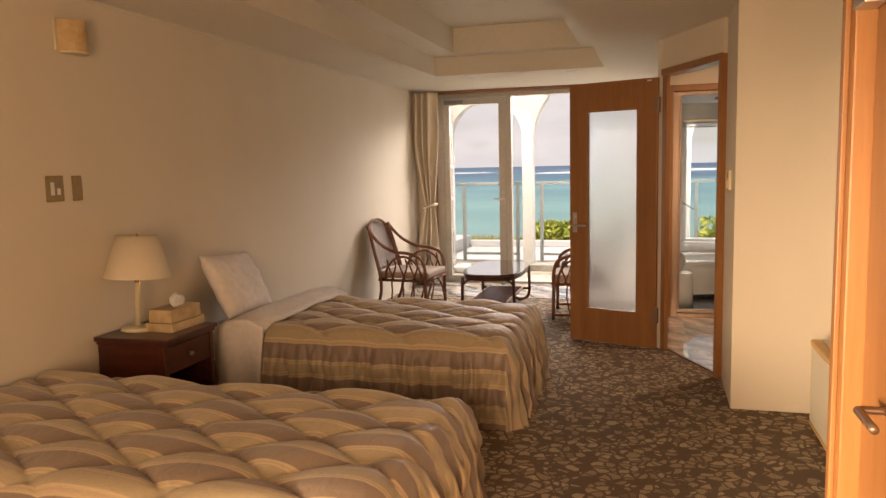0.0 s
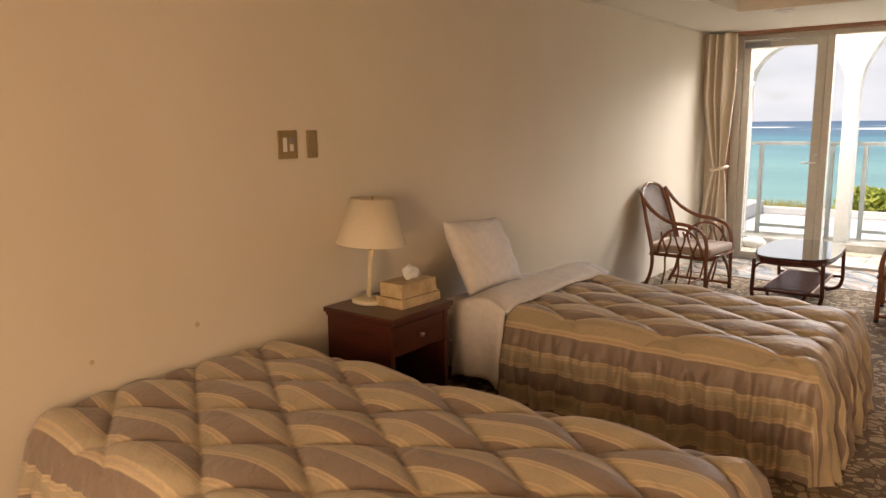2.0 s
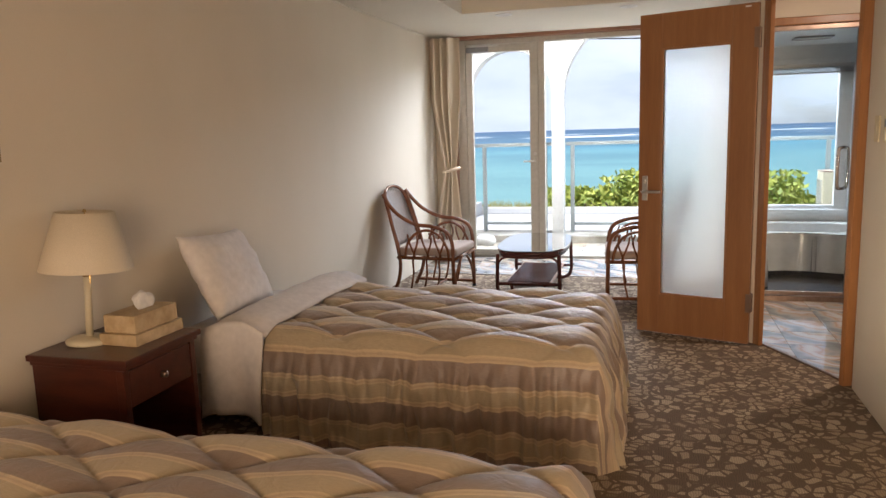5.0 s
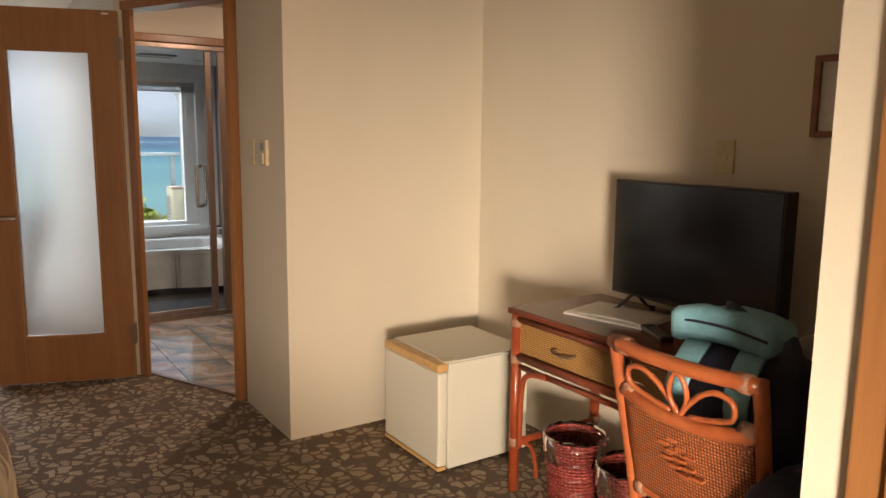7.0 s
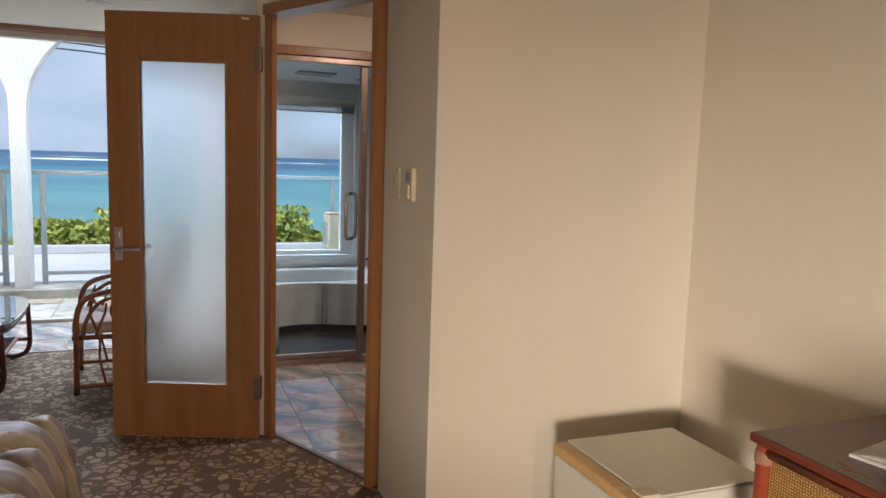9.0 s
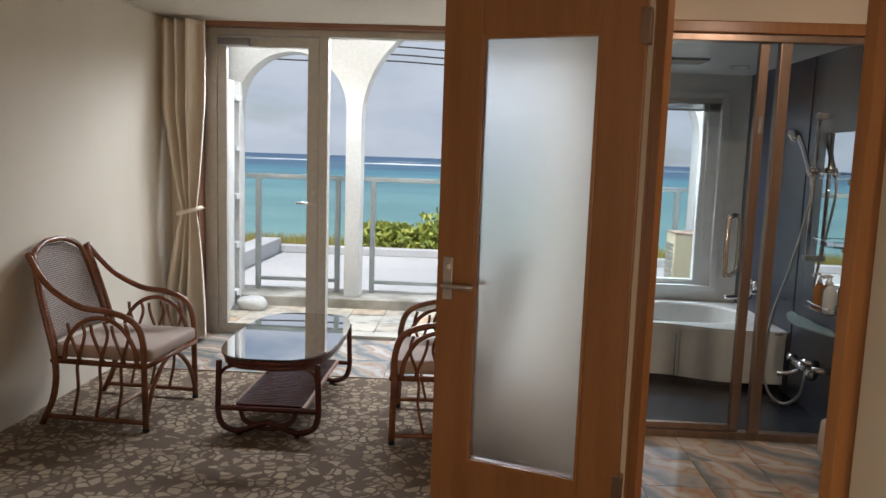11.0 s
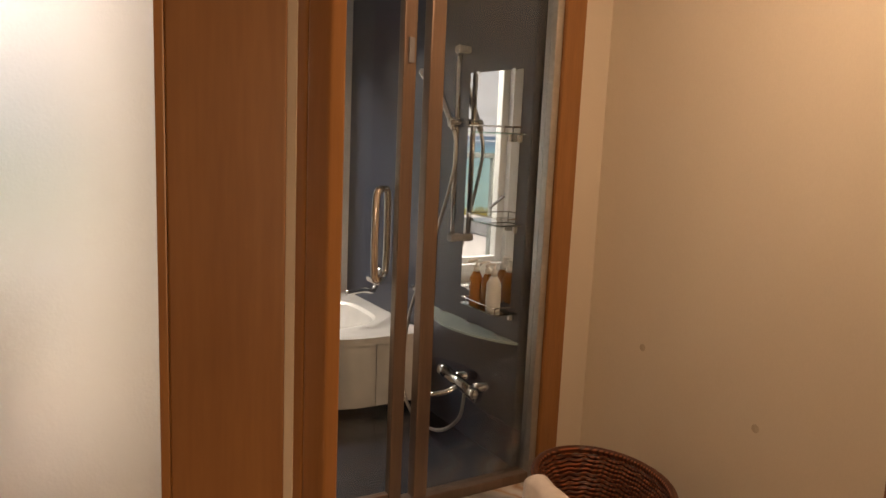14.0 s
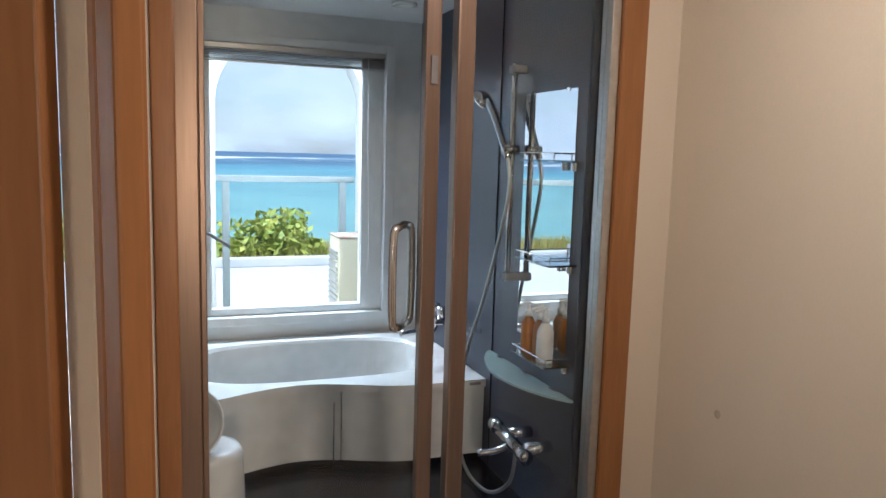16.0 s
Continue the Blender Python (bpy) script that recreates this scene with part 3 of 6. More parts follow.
hinge = Vector((0.381, 5.352, 0))
free = Vector((-0.284, 5.591, 0))
ang = math.degrees(math.atan2(free.y - hinge.y, free.x - hinge.x))
LW = (free - hinge).length
door = thing("door_leaf", pose(hinge.x, hinge.y, 0.01, 0, 0, ang), "open orange wooden door with a tall frosted glass panel", "door")
G0, G1, Z0, Z1, DT = 0.144, 0.564, 0.258, 1.822, -0.036
part("stile", box(0.0, G0, DT, 0, 0, 2.034, 0.003), "wood", door)
part("stile", box(G1, LW, DT, 0, 0, 2.034, 0.003), "wood", door)
part("rail", box(G0, G1, DT, 0, 0, Z0, 0.002), "wood", door)
part("rail", box(G0, G1, DT, 0, Z1, 2.034, 0.002), "wood", door)
bm = box(G0, G0 + 0.012, DT - 0.002, 0.003, Z0, Z1, 0.002)
box(G1 - 0.012, G1, DT - 0.002, 0.003, Z0, Z1, 0.002, bm)
box(G0 + 0.012, G1 - 0.012, DT - 0.002, 0.003, Z0, Z0 + 0.012, 0.002, bm)
box(G0 + 0.012, G1 - 0.012, DT - 0.002, 0.003, Z1 - 0.012, Z1, 0.002, bm)
part("glazing_bead", bm, "woodtrim", door)
part("glass_panel", box(G0 + 0.006, G1 - 0.006, -0.020, -0.014, Z0 + 0.006, Z1 - 0.006), "frosted", door, "frosted glass panel")
for side, s in ((0.0, 1), (DT, -1)):
    pl = part("lock_plate", box(LW - 0.062, LW - 0.026, min(side, side + 0.005 * s), max(side, side + 0.005 * s), 0.872, 1.03, 0.002), "silver", door, "silver lock plate")
    part("lever_handle", tube([(LW - 0.044, side, 0.93), (LW - 0.044, side + 0.045 * s, 0.93), (LW - 0.06, side + 0.052 * s, 0.93), (LW - 0.16, side + 0.052 * s, 0.932)], 0.0095, smooth=4), "silver", pl, "silver lever handle", True)
    part("thumb_turn", box(LW - 0.052, LW - 0.036, min(side, side + 0.016 * s), max(side, side + 0.016 * s), 0.985, 1.008, 0.003), "silver", pl)
for z in (0.20, 1.78):
    part("hinge", box(-0.012, 0.022, DT - 0.002, 0.004, z, z + 0.115, 0.003), "bronze", door, "bronze hinge")
part("label_tag", box(LW - 0.662, LW - 0.63, 0, 0.002, 2.012, 2.02), "paper", door)


# ---------- balcony doors ----------
Y0 = 8.34
wf = tagged(new("window_1"), "beige aluminium glazed door and fixed panes to the balcony", "window", "", "structure")
part("wood_post", box(-2.262, -2.195, 8.22, 8.44, 0.0, 2.33, 0.004), "rail_wood", wf, "brown wooden side post")
part("wood_head", box(-2.195, 0.394, 8.24, 8.44, 2.288, 2.333, 0.004), "rail_wood", wf, "brown wooden head board")
part("window_frame", box(-2.193, -2.10, Y0, Y0 + 0.09, 0.0, 2.287, 0.004), "alu", wf)
part("window_frame", box(-2.10, 0.394, Y0, Y0 + 0.09, 2.238, 2.287, 0.004), "alu", wf)
part("window_sill", box(-2.10, 0.394, Y0, Y0 + 0.09, 0.0, 0.03, 0.004), "alu", wf)
part("mullion", box(-1.335, -1.27, Y0 - 0.005, Y0 + 0.09, 0.03, 2.238, 0.004), "alu", wf)
part("mullion", box(-0.02, 0.04, Y0, Y0 + 0.09, 0.03, 2.238, 0.004), "alu", wf)
for x0, x1 in ((-1.27, -0.02), (0.04, 0.394)):
    pane(part("pane", box(x0, x1, Y0 + 0.04, Y0 + 0.046, 0.03, 2.238), "pane", wf))
bd = thing("balcony_door", pose(-2.10, Y0, 0.032), "closed beige aluminium door with one large pane", "door")
part("stile", box(0.003, 0.072, 0.005, 0.055, 0, 2.2, 0.004), "alu", bd)
part("stile", box(0.675, 0.762, 0.005, 0.055, 0, 2.2, 0.004), "alu", bd)
part("rail", box(0.072, 0.675, 0.006, 0.054, 0, 0.055, 0.004), "alu", bd)
part("rail", box(0.072, 0.675, 0.006, 0.054, 2.125, 2.2, 0.004), "alu", bd)
pane(part("pane", box(0.072, 0.675, 0.028, 0.034, 0.055, 2.125), "pane", bd))
part("lock", tube([(0.728, 0.006, 1.072), (0.728, -0.014, 1.072)], 0.018, smooth=0, sides=16), "silver", bd, "round silver lock")
part("lever_handle", tube([(0.728, 0.006, 0.995), (0.728, -0.04, 0.995), (0.71, -0.046, 0.995), (0.61, -0.046, 0.995)], 0.009, smooth=4), "silver", bd, "silver lever handle", True)
part("door_closer", box(0.02, 0.25, -0.045, 0.004, 2.128, 2.178, 0.006), "grey_plastic", bd, "grey door closer box")
part("closer_arm", box(0.06, 0.36, -0.05, -0.03, 2.181, 2.19, 0.002), "silver", bd)


# ---------- passage door next to the desk niche ----------
pf = tagged(new("door_frame_2"), "orange wooden door frame in the passage wall", "door frame", "", "structure")
part("casing", box(RX - 0.022, RX + 0.1, 1.44, 1.565, 0, 2.10, 0.005), "woodtrim", pf)
part("casing", box(RX - 0.022, RX + 0.1, 0.56, 0.64, 0, 2.10, 0.005), "woodtrim", pf)
part("head", box(RX - 0.022, RX + 0.1, 0.64, 1.44, 2.03, 2.10, 0.005), "woodtrim", pf)
part("groove_strip", box(RX - 0.034, RX - 0.022, 1.475, 1.50, 0, 2.09, 0.003), "wood", pf)
pd = thing("passage_door", pose(RX + 0.02, 0.645, 0.005), "closed orange wooden door with a lever handle", "door")
part("panel", box(0, 0.036, 0, 0.79, 0, 2.02, 0.003), "wood", pd)
part("lever_handle", tube([(0, 0.60, 0.92), (-0.05, 0.60, 0.92), (-0.055, 0.58, 0.92), (-0.055, 0.48, 0.92)], 0.009, smooth=4), "bronze", pd, "dark bronze lever handle", True)
part("hinge", box(-0.048, -0.002, 0.70, 0.795, 1.74, 1.82, 0.003), "silver", pd, "silver hinge")


# ---------- beds ----------
def quilt(name, parent, x0, x1, y0, y1, ztop, drop, tx, ty):
    """A striped quilted comforter: a puffed top and a rippled skirt down the sides and the foot."""
    bm = bmesh.new()
    uvl = bm.loops.layers.uv.new("sheet")
    R = 0.07

    def puff(x, y):
        u, v = (x - tx) / 0.50, (y - ty) / 0.33
        a, b = math.sin(math.pi * (u + v)), math.sin(math.pi * (u - v))
        q = abs(a * b) ** 0.36
        crease = abs(noise.noise(Vector((x * 17, y * 17, 4)))) * (1 - q)
        return 0.048 * q + 0.010 * noise.noise(Vector((x * 5, y * 5, 1))) + 0.009 * crease

    def wave(x, y):
        return y + 0.010 * math.sin(2 * math.pi * ((x - tx) / 0.50)) * min(1.0, min(y - y0, y1 - y) / 0.12)

    nx, ny = 190, 110
    grid, uvs = [], {}
    for i in range(nx + 1):
        row = []
        for j in range(ny + 1):
            x, y = x0 + (x1 - x0) * i / nx, y0 + (y1 - y0) * j / ny
            edge = min(1.0, min(j, ny - j) / 4, (nx - i) / 4)
            d = min(y - y0, y1 - y, x1 - x, 0.12)
            z = ztop - 0.05 * (1 - d / 0.12) ** 2 + puff(x, y) * (0.25 + 0.75 * edge)
            v = bm.verts.new((x, y, z))
            uvs[v] = (x, wave(x, y))
            row.append(v)
        grid.append(row)
    for i in range(nx):
        for j in range(ny):
            bm.faces.new((grid[i][j], grid[i + 1][j], grid[i + 1][j + 1], grid[i][j + 1]))
    # the skirt goes round: near side, foot, far side
    rim = [grid[i][0] for i in range(nx + 1)] + [grid[nx][j] for j in range(1, ny + 1)] + [grid[i][ny] for i in range(nx - 1, -1, -1)]
    nd = 26
    prev = rim
    face_uv = {}
    for k in range(1, nd + 1):
        f = k / nd
        cur = []
        for n, v in enumerate(rim):
            x, y, z = v.co
            foot = nx <= n <= nx + ny
            side = -1 if n < nx else 1
            s = x * 1.0 if not foot else y * 1.0
            crush = 0.034 * abs(noise.noise(Vector((s * 17, f * 2.4, 8)))) + 0.018 * noise.noise(Vector((s * 36, f * 4.5, 6)))
            rip = crush * min(1, f * 4) + (0.020 * math.sin(s * 31 + 2 * math.sin(s * 7)) + 0.014 * math.sin(s * 67 + 3 * math.sin(s * 11)) + 0.03 * noise.noise(Vector((s * 9, f * 2.5, 3)))) * f
            out = 0.022 * math.sin(min(1, f * 3) * math.pi / 2) + 0.035 * f + rip
            if n in (nx, nx + ny):
                out *= 0.55
            ox = out if foot else 0
            oy = 0 if foot and n not in (nx, nx + ny) else out * (-1 if n <= nx else 1)
            hang = drop * (1 + 0.025 * noise.noise(Vector((s * 3, 5, 0))))
            w = bm.verts.new((x + ox, y + oy, z - hang * f))
            uvs[w] = (x + ox, (y0 - f * drop) if n < nx else (y1 + f * drop) if n > nx + ny else y)
            cur.append(w)
        for n in range(len(rim) - 1):
            bm.faces.new((prev[n], cur[n], cur[n + 1], prev[n + 1]))
        prev = cur
    for f in bm.faces:
        for lp in f.loops:
            lp[uvl].uv = uvs[lp.vert]
    bmesh.ops.recalc_face_normals(bm, faces=bm.faces)
    ob = part(name, bm, "quilt", parent, "", True)
    sol = ob.modifiers.new("thick", "SOLIDIFY")
    sol.thickness = 0.012
    sol.offset = -1
    return ob


def bed(x_foot, y0, y1, label, xq):
    b = thing("bed", pose(0, 0, 0), label, "bed", "twin beds")
    bm = box(WX + 0.02, x_foot - 0.05, y0 + 0.05, y1 - 0.05, 0.10, 0.26, 0.02)
    part("base", bm, "mattress", b, "grey box base")
    part("mattress", box(WX + 0.015, x_foot - 0.04, y0 + 0.04, y1 - 0.04, 0.262, 0.452, 0.05, segs=4), "linen", b, "mattress in a white fitted sheet", True)
    for x in (WX + 0.1, x_foot - 0.15):
        for y in (y0 + 0.12, y1 - 0.12):
            part("leg", lathe([(0.02, 0), (0.026, 0.1)], 12, at=(x, y, 0)), "darkwood", b)
    quilt("comforter", b, xq, x_foot, y0, y1, 0.470, 0.44, -1.79, y0 + 0.24)
    return b


bed1 = bed(-0.35, 1.35, 2.50, "single bed under a gold and taupe striped quilted comforter", WX + 0.02)
bed2 = bed(-0.385, 3.47, 4.60, "single bed with a turned-down white sheet and striped quilted comforter", -1.87)


def folded_sheet(parent, y0, y1, z, drop):
    """The broad white fold over the head end of the comforter, slanting a little, hanging down at the side."""
    bm = bmesh.new()
    ns, nu = 70, 10
    rows = []
    total = (y1 - y0) + 2 * drop
    for i in range(ns + 1):
        s = -drop + total * i / ns
        row = []
        for j in range(nu + 1):
            u = j / nu
            cy = min(max(s, 0), y1 - y0)
            over = -s if s < 0 else max(0, s - (y1 - y0))
            slant = -0.015 * (1 - cy / (y1 - y0))
            x = -1.985 + slant + 0.31 * (u - 0.5) - (0.03 * over / drop) + 0.012 * noise.noise(Vector((s * 4, u * 2, 0)))
            out = 0.045 + 0.03 * over / drop + 0.02 * math.sin(u * 9 + s * 5) * over / drop
            y = y0 + cy + (-out if s < 0 else out if over > 0 else 0)
            bulge = 0.045 * math.sin(math.pi * min(1, max(0, u)))
            zz = z + bulge + 0.010 * noise.noise(Vector((x * 9, s * 6, 2))) - over
            if s >= 0 and over == 0:
                d = min(cy, y1 - y0 - cy, 0.1)
                zz -= 0.05 * (1 - d / 0.1) ** 2
                y += (-0.045 if cy < 0.1 else 0.045 if cy > y1 - y0 - 0.1 else 0) * (1 - d / 0.1)
            row.append(bm.verts.new((x, y, zz)))
        rows.append(row)
    for a, b in zip(rows, rows[1:]):
        for j in range(nu):
            bm.faces.new((a[j], a[j + 1], b[j + 1], b[j]))
    bmesh.ops.recalc_face_normals(bm, faces=bm.faces)
    ob = part("folded_sheet", bm, "linen", parent, "white turned-down sheet", True)
    sol = ob.modifiers.new("thick", "SOLIDIFY")
    sol.thickness = 0.014
    return ob


folded_sheet(bed2, 3.48, 4.59, 0.520, 0.43)


def pillow_mesh(w, h, t):
    """A stuffed pillow with pointed corners, standing in x-z."""
    bm = bmesh.new()
    n = 26
    sides = []
    for sgn in (1, -1):
        rows = []
        for i in range(n + 1):
            row = []
            for j in range(n + 1):
                u, v = 2 * i / n - 1, 2 * j / n - 1
                puff = (max(0, (1 - u ** 2) * (1 - v ** 2))) ** 0.42
                pin = 1 - 0.07 * (1 - abs(v) ** 2) * abs(u) - 0.0
                pin2 = 1 - 0.07 * (1 - abs(u) ** 2) * abs(v)
                crease = 0.016 * noise.noise(Vector((u * 3, v * 3, sgn))) + 0.02 * abs(noise.noise(Vector((u * 2 + v * 3, v * 2, sgn + 9)))) + 0.010 * noise.noise(Vector((u * 7, v * 7, sgn + 4)))
                row.append(bm.verts.new((u * w / 2 * pin, sgn * (t / 2 * puff) + crease * puff, v * h / 2 * pin2)))
            rows.append(row)
        for a, b in zip(rows, rows[1:]):
            for j in range(n):
                f = (a[j], b[j], b[j + 1], a[j + 1])
                bm.faces.new(f if sgn > 0 else tuple(reversed(f)))
    bmesh.ops.remove_doubles(bm, verts=bm.verts, dist=0.0005)
    bmesh.ops.recalc_face_normals(bm, faces=bm.faces)
    return bm


pil = tagged(link("pillow", pillow_mesh(0.62, 0.45, 0.18), "linen", True), "white pillow leaning on the wall at the bed head", "pillow")
pil.matrix_world = pose(-2.275, 3.885, 0.69, 27, -4, -86)


# ---------- bedside table and what stands on it ----------
ns = thing("nightstand", pose(WX + 0.005, 2.728, 0), "dark mahogany nightstand with one drawer and open base", "nightstand")
NW, ND = 0.46, 0.436
part("top", box(0, ND + 0.005, 0, NW, 0.567, 0.592, 0.006), "darkwood", ns)
part("moulding", box(0.005, ND - 0.008, 0.012, NW - 0.012, 0.55, 0.566, 0.004), "darkwood", ns)
part("side_panel", box(0.01, ND - 0.03, 0.018, 0.038, 0.03, 0.549, 0.002), "darkwood", ns)
part("side_panel", box(0.01, ND - 0.03, NW - 0.038, NW - 0.018, 0.03, 0.549, 0.002), "darkwood", ns)
part("back_panel", box(0.01, 0.022, 0.04, NW - 0.04, 0.05, 0.549), "darkwood", ns)
for y in (0.014, NW - 0.044):
    part("leg", box(ND - 0.055, ND - 0.022, y, y + 0.03, 0, 0.549, 0.003), "darkwood", ns)
part("shelf", box(0.024, ND - 0.04, 0.04, NW - 0.04, 0.09, 0.108), "darkwood", ns)
dr = part("drawer", box(ND - 0.05, ND - 0.026, 0.047, NW - 0.047, 0.40, 0.54, 0.004), "darkwood", ns)
part("knob", tube([(ND - 0.027, NW / 2, 0.47), (ND - 0.012, NW / 2, 0.47), (ND - 0.004, NW / 2, 0.47)], 0.012, smooth=0, sides=14), "bronze", dr, "small round knob", True)

tl = thing("table_lamp", pose(-2.305, 2.925, 0.592, -2.5, 2, 0), "cream table lamp with a conical fabric shade", "lamp")
part("base", lathe([(0.085, 0), (0.087, 0.012), (0.07, 0.022), (0.02, 0.028)], 32), "cream_plastic", tl, "round cream base", True)
part("stem", lathe([(0.014, 0.027), (0.014, 0.26), (0.010, 0.262), (0.010, 0.30)], 16), "cream_plastic", tl, "", True)
part("socket", lathe([(0.017, 0.26), (0.017, 0.315), (0.008, 0.32)], 16), "brass", tl, "brass lamp socket", True)
part("pull_chain", tube([(0.02, -0.01, 0.285), (0.024, -0.012, 0.25), (0.024, -0.012, 0.235)], 0.003, smooth=3, sides=6), "brass", tl)
sh = bmesh.new()
lathe([(0.170, 0.29), (0.106, 0.51), (0.103, 0.51), (0.167, 0.29), (0.170, 0.29)], 40, sh, caps=False)
part("shade", sh, "shade", tl, "cream conical shade", True)
part("finial", lathe([(0.003, 0.32), (0.003, 0.508), (0.008, 0.51), (0.005, 0.52)], 10), "brass", tl)

tb = thing("tissue_box", pose(-2.145, 3.055, 0.592, 0, 0, -2), "beige coral-stone tissue box with a tissue", "tissue box")
part("lower_box", box(-0.085, 0.085, -0.16, 0.12, 0, 0.045, 0.003), "stonebox", tb)
part("upper_box", box(-0.072, 0.072, -0.145, 0.105, 0.046, 0.115, 0.004), "stonebox", tb)
bm = bmesh.new()
bmesh.ops.create_icosphere(bm, subdivisions=3, radius=0.035)
for v in bm.verts:
    v.co = Vector((v.co.x * 0.55, v.co.y * 1.3, v.co.z * 0.9 + 0.018)) + v.co * 0.6 * noise.noise(v.co * 40)
    v.co.z = max(v.co.z, 0) * 1.3 + 0.115
part("tissue", bm, "paper", tb, "crumpled white tissue", True)


# ---------- vestibule and bathroom shell ----------
structure("wall_washroom", box(2.06, 2.2, 4.14, 6.60, -0.1, 3.0), "wall", "cream washroom wall with small smudges", "wall")
bm = box(1.925, 2.2, 6.60, 6.70, -0.1, 3.0)
box(0.46, 1.925, 6.60, 6.70, 2.10, 3.0, bm=bm)
structure("wall_shower_front", bm, "wall")
structure("wall_bath_east", box(1.80, 2.2, 6.705, 8.55, -0.1, 3.0), "darkpanel")
bm = box(0.46, 0.62, 8.42, 8.55, -0.1, 3.0)
box(1.645, 1.80, 8.42, 8.55, -0.1, 3.0, bm=bm)
box(0.62, 1.645, 8.42, 8.55, -0.1, 0.47, bm=bm)
box(0.62, 1.645, 8.42, 8.55, 1.93, 3.0, bm=bm)
structure("wall_bath_north", bm, "bathwhite", "white bathroom wall with a window", "wall")
structure("wall_bath_west", box(0.46, 0.49, 6.70, 8.42, -0.1, 2.06), "bathwhite")
structure("ceiling_bath", box(0.46, 1.80, 6.70, 8.42, 2.06, 2.12), "bathwhite", "white bathroom ceiling", "ceiling")
structure("floor_bath", box(0.49, 1.80, 6.70, 8.42, -0.1, 0.02), "bathfloor", "dark shower floor", "floor")
seam = box(1.792, 1.7995, 7.38, 7.383, 0.02, 2.058)
structure("trim_panel_seam", seam, "black")
structure("wall_bath_panel", box(1.7965, 1.7998, 6.71, 7.378, 0.022, 2.058), "hexpanel", "dark slate panel with an embossed texture", "wall panel")

# shower front
sf = tagged(new("shower_front"), "bronze aluminium framed clear glass shower front", "shower screen", "", "structure")
part("jamb", box(0.47, 0.575, 6.60, 6.66, 0.012, 2.04, 0.004), "bronze", sf)
part("jamb", box(1.80, 1.832, 6.60, 6.66, 0.012, 2.04, 0.004), "silver", sf)
part("head", box(0.575, 1.80, 6.60, 6.66, 2.005, 2.04, 0.004), "bronze", sf)
part("sill", box(0.575, 1.80, 6.60, 6.66, 0.005, 0.045, 0.004), "bronze", sf)
part("mullion", box(1.29, 1.345, 6.605, 6.655, 0.045, 2.005, 0.006), "bronze", sf)
pane(part("pane", box(1.345, 1.80, 6.628, 6.634, 0.045, 2.005), "shower_glass", sf))
sd = thing("shower_door", pose(0.58, 6.60, 0.05), "clear glass shower door with a chrome handle", "door")
pane(part("glass_panel", box(0.004, 0.62, 0.027, 0.034, 0.0, 1.95), "shower_glass", sd))
part("stile", box(0.615, 0.662, 0.012, 0.05, 0.0, 1.95, 0.005), "bronze", sd)
part("stile", box(-0.004, 0.012, 0.015, 0.048, 0.0, 1.95, 0.003), "bronze", sd)
part("bottom_rail", box(0.012, 0.615, 0.017, 0.045, 0.0, 0.03, 0.003), "bronze", sd)
part("hinge_block", box(0.63, 0.65, 0.004, 0.012, 1.52, 1.60, 0.002), "grey_plastic", sd)
ring = [(dx, dy, z) for dx, dy, z in ((-0.044, -0.04, 0.845), (-0.044, -0.04, 1.075), (-0.024, -0.024, 1.108), (0.020, 0.036, 1.108), (0.040, 0.046, 1.075), (0.040, 0.046, 0.845), (0.020, 0.036, 0.812), (-0.024, -0.024, 0.812))]
part("pull_handle", tube([(0.565 + dx, 0.03 + dy, z) for dx, dy, z in ring], 0.0125, smooth=5, sides=12, closed=True), "chrome", sd, "chrome loop handle", True)
wc = tagged(new("door_frame_3"), "orange wooden frame round the shower front", "door frame", "", "structure")
part("casing", box(1.834, 1.924, 6.585, 6.69, 0, 2.10, 0.006), "woodtrim", wc)
part("casing", box(0.462, 0.52, 6.575, 6.598, 0, 2.10, 0.006), "woodtrim", wc)
part("head", box(0.52, 1.834, 6.585, 6.69, 2.042, 2.098, 0.006), "woodtrim", wc)

# bathroom window
bw = tagged(new("window_2"), "white framed bathroom window with a raised grey blind", "window", "", "structure")
part("window_frame", box(0.60, 0.66, 8.395, 8.52, 0.47, 1.93, 0.005), "bathwhite", bw)
part("window_frame", box(1.60, 1.655, 8.395, 8.52, 0.47, 1.93, 0.005), "bathwhite", bw)
part("window_frame", box(0.66, 1.60, 8.395, 8.52, 1.885, 1.93, 0.005), "bathwhite", bw)
part("window_sill", box(0.66, 1.60, 8.385, 8.52, 0.47, 0.515, 0.005), "bathwhite", bw)
part("sash", box(0.66, 0.712, 8.44, 8.50, 0.515, 1.885, 0.004), "bathwhite", bw)
part("sash", box(1.485, 1.60, 8.44, 8.50, 0.515, 1.885, 0.004), "bathwhite", bw)
part("sash", box(0.712, 1.485, 8.44, 8.50, 0.515, 0.552, 0.004), "bathwhite", bw)
part("sash", box(0.712, 1.485, 8.44, 8.50, 1.845, 1.885, 0.004), "bathwhite", bw)
pane(part("pane", box(0.712, 1.485, 8.465, 8.471, 0.552, 1.845), "pane", bw))
part("window_lever", tube([(0.685, 8.44, 0.95), (0.685, 8.41, 0.95), (0.70, 8.405, 0.945), (0.80, 8.40, 0.88)], 0.009, smooth=4), "grey_plastic", bw, "grey window lever", True)
bl = thing("venetian_blind", pose(0.665, 8.405, 1.80), "raised grey venetian blind at the bathroom window", "blind")
part("headrail", box(0, 0.93, -0.012, 0.02, 0.055, 0.083, 0.003), "silver", bl)
for i in range(6):
    part("slat", box(0.004, 0.926, -0.014, 0.018, 0.006 + i * 0.008, 0.0095 + i * 0.008), "grey_plastic", bl)
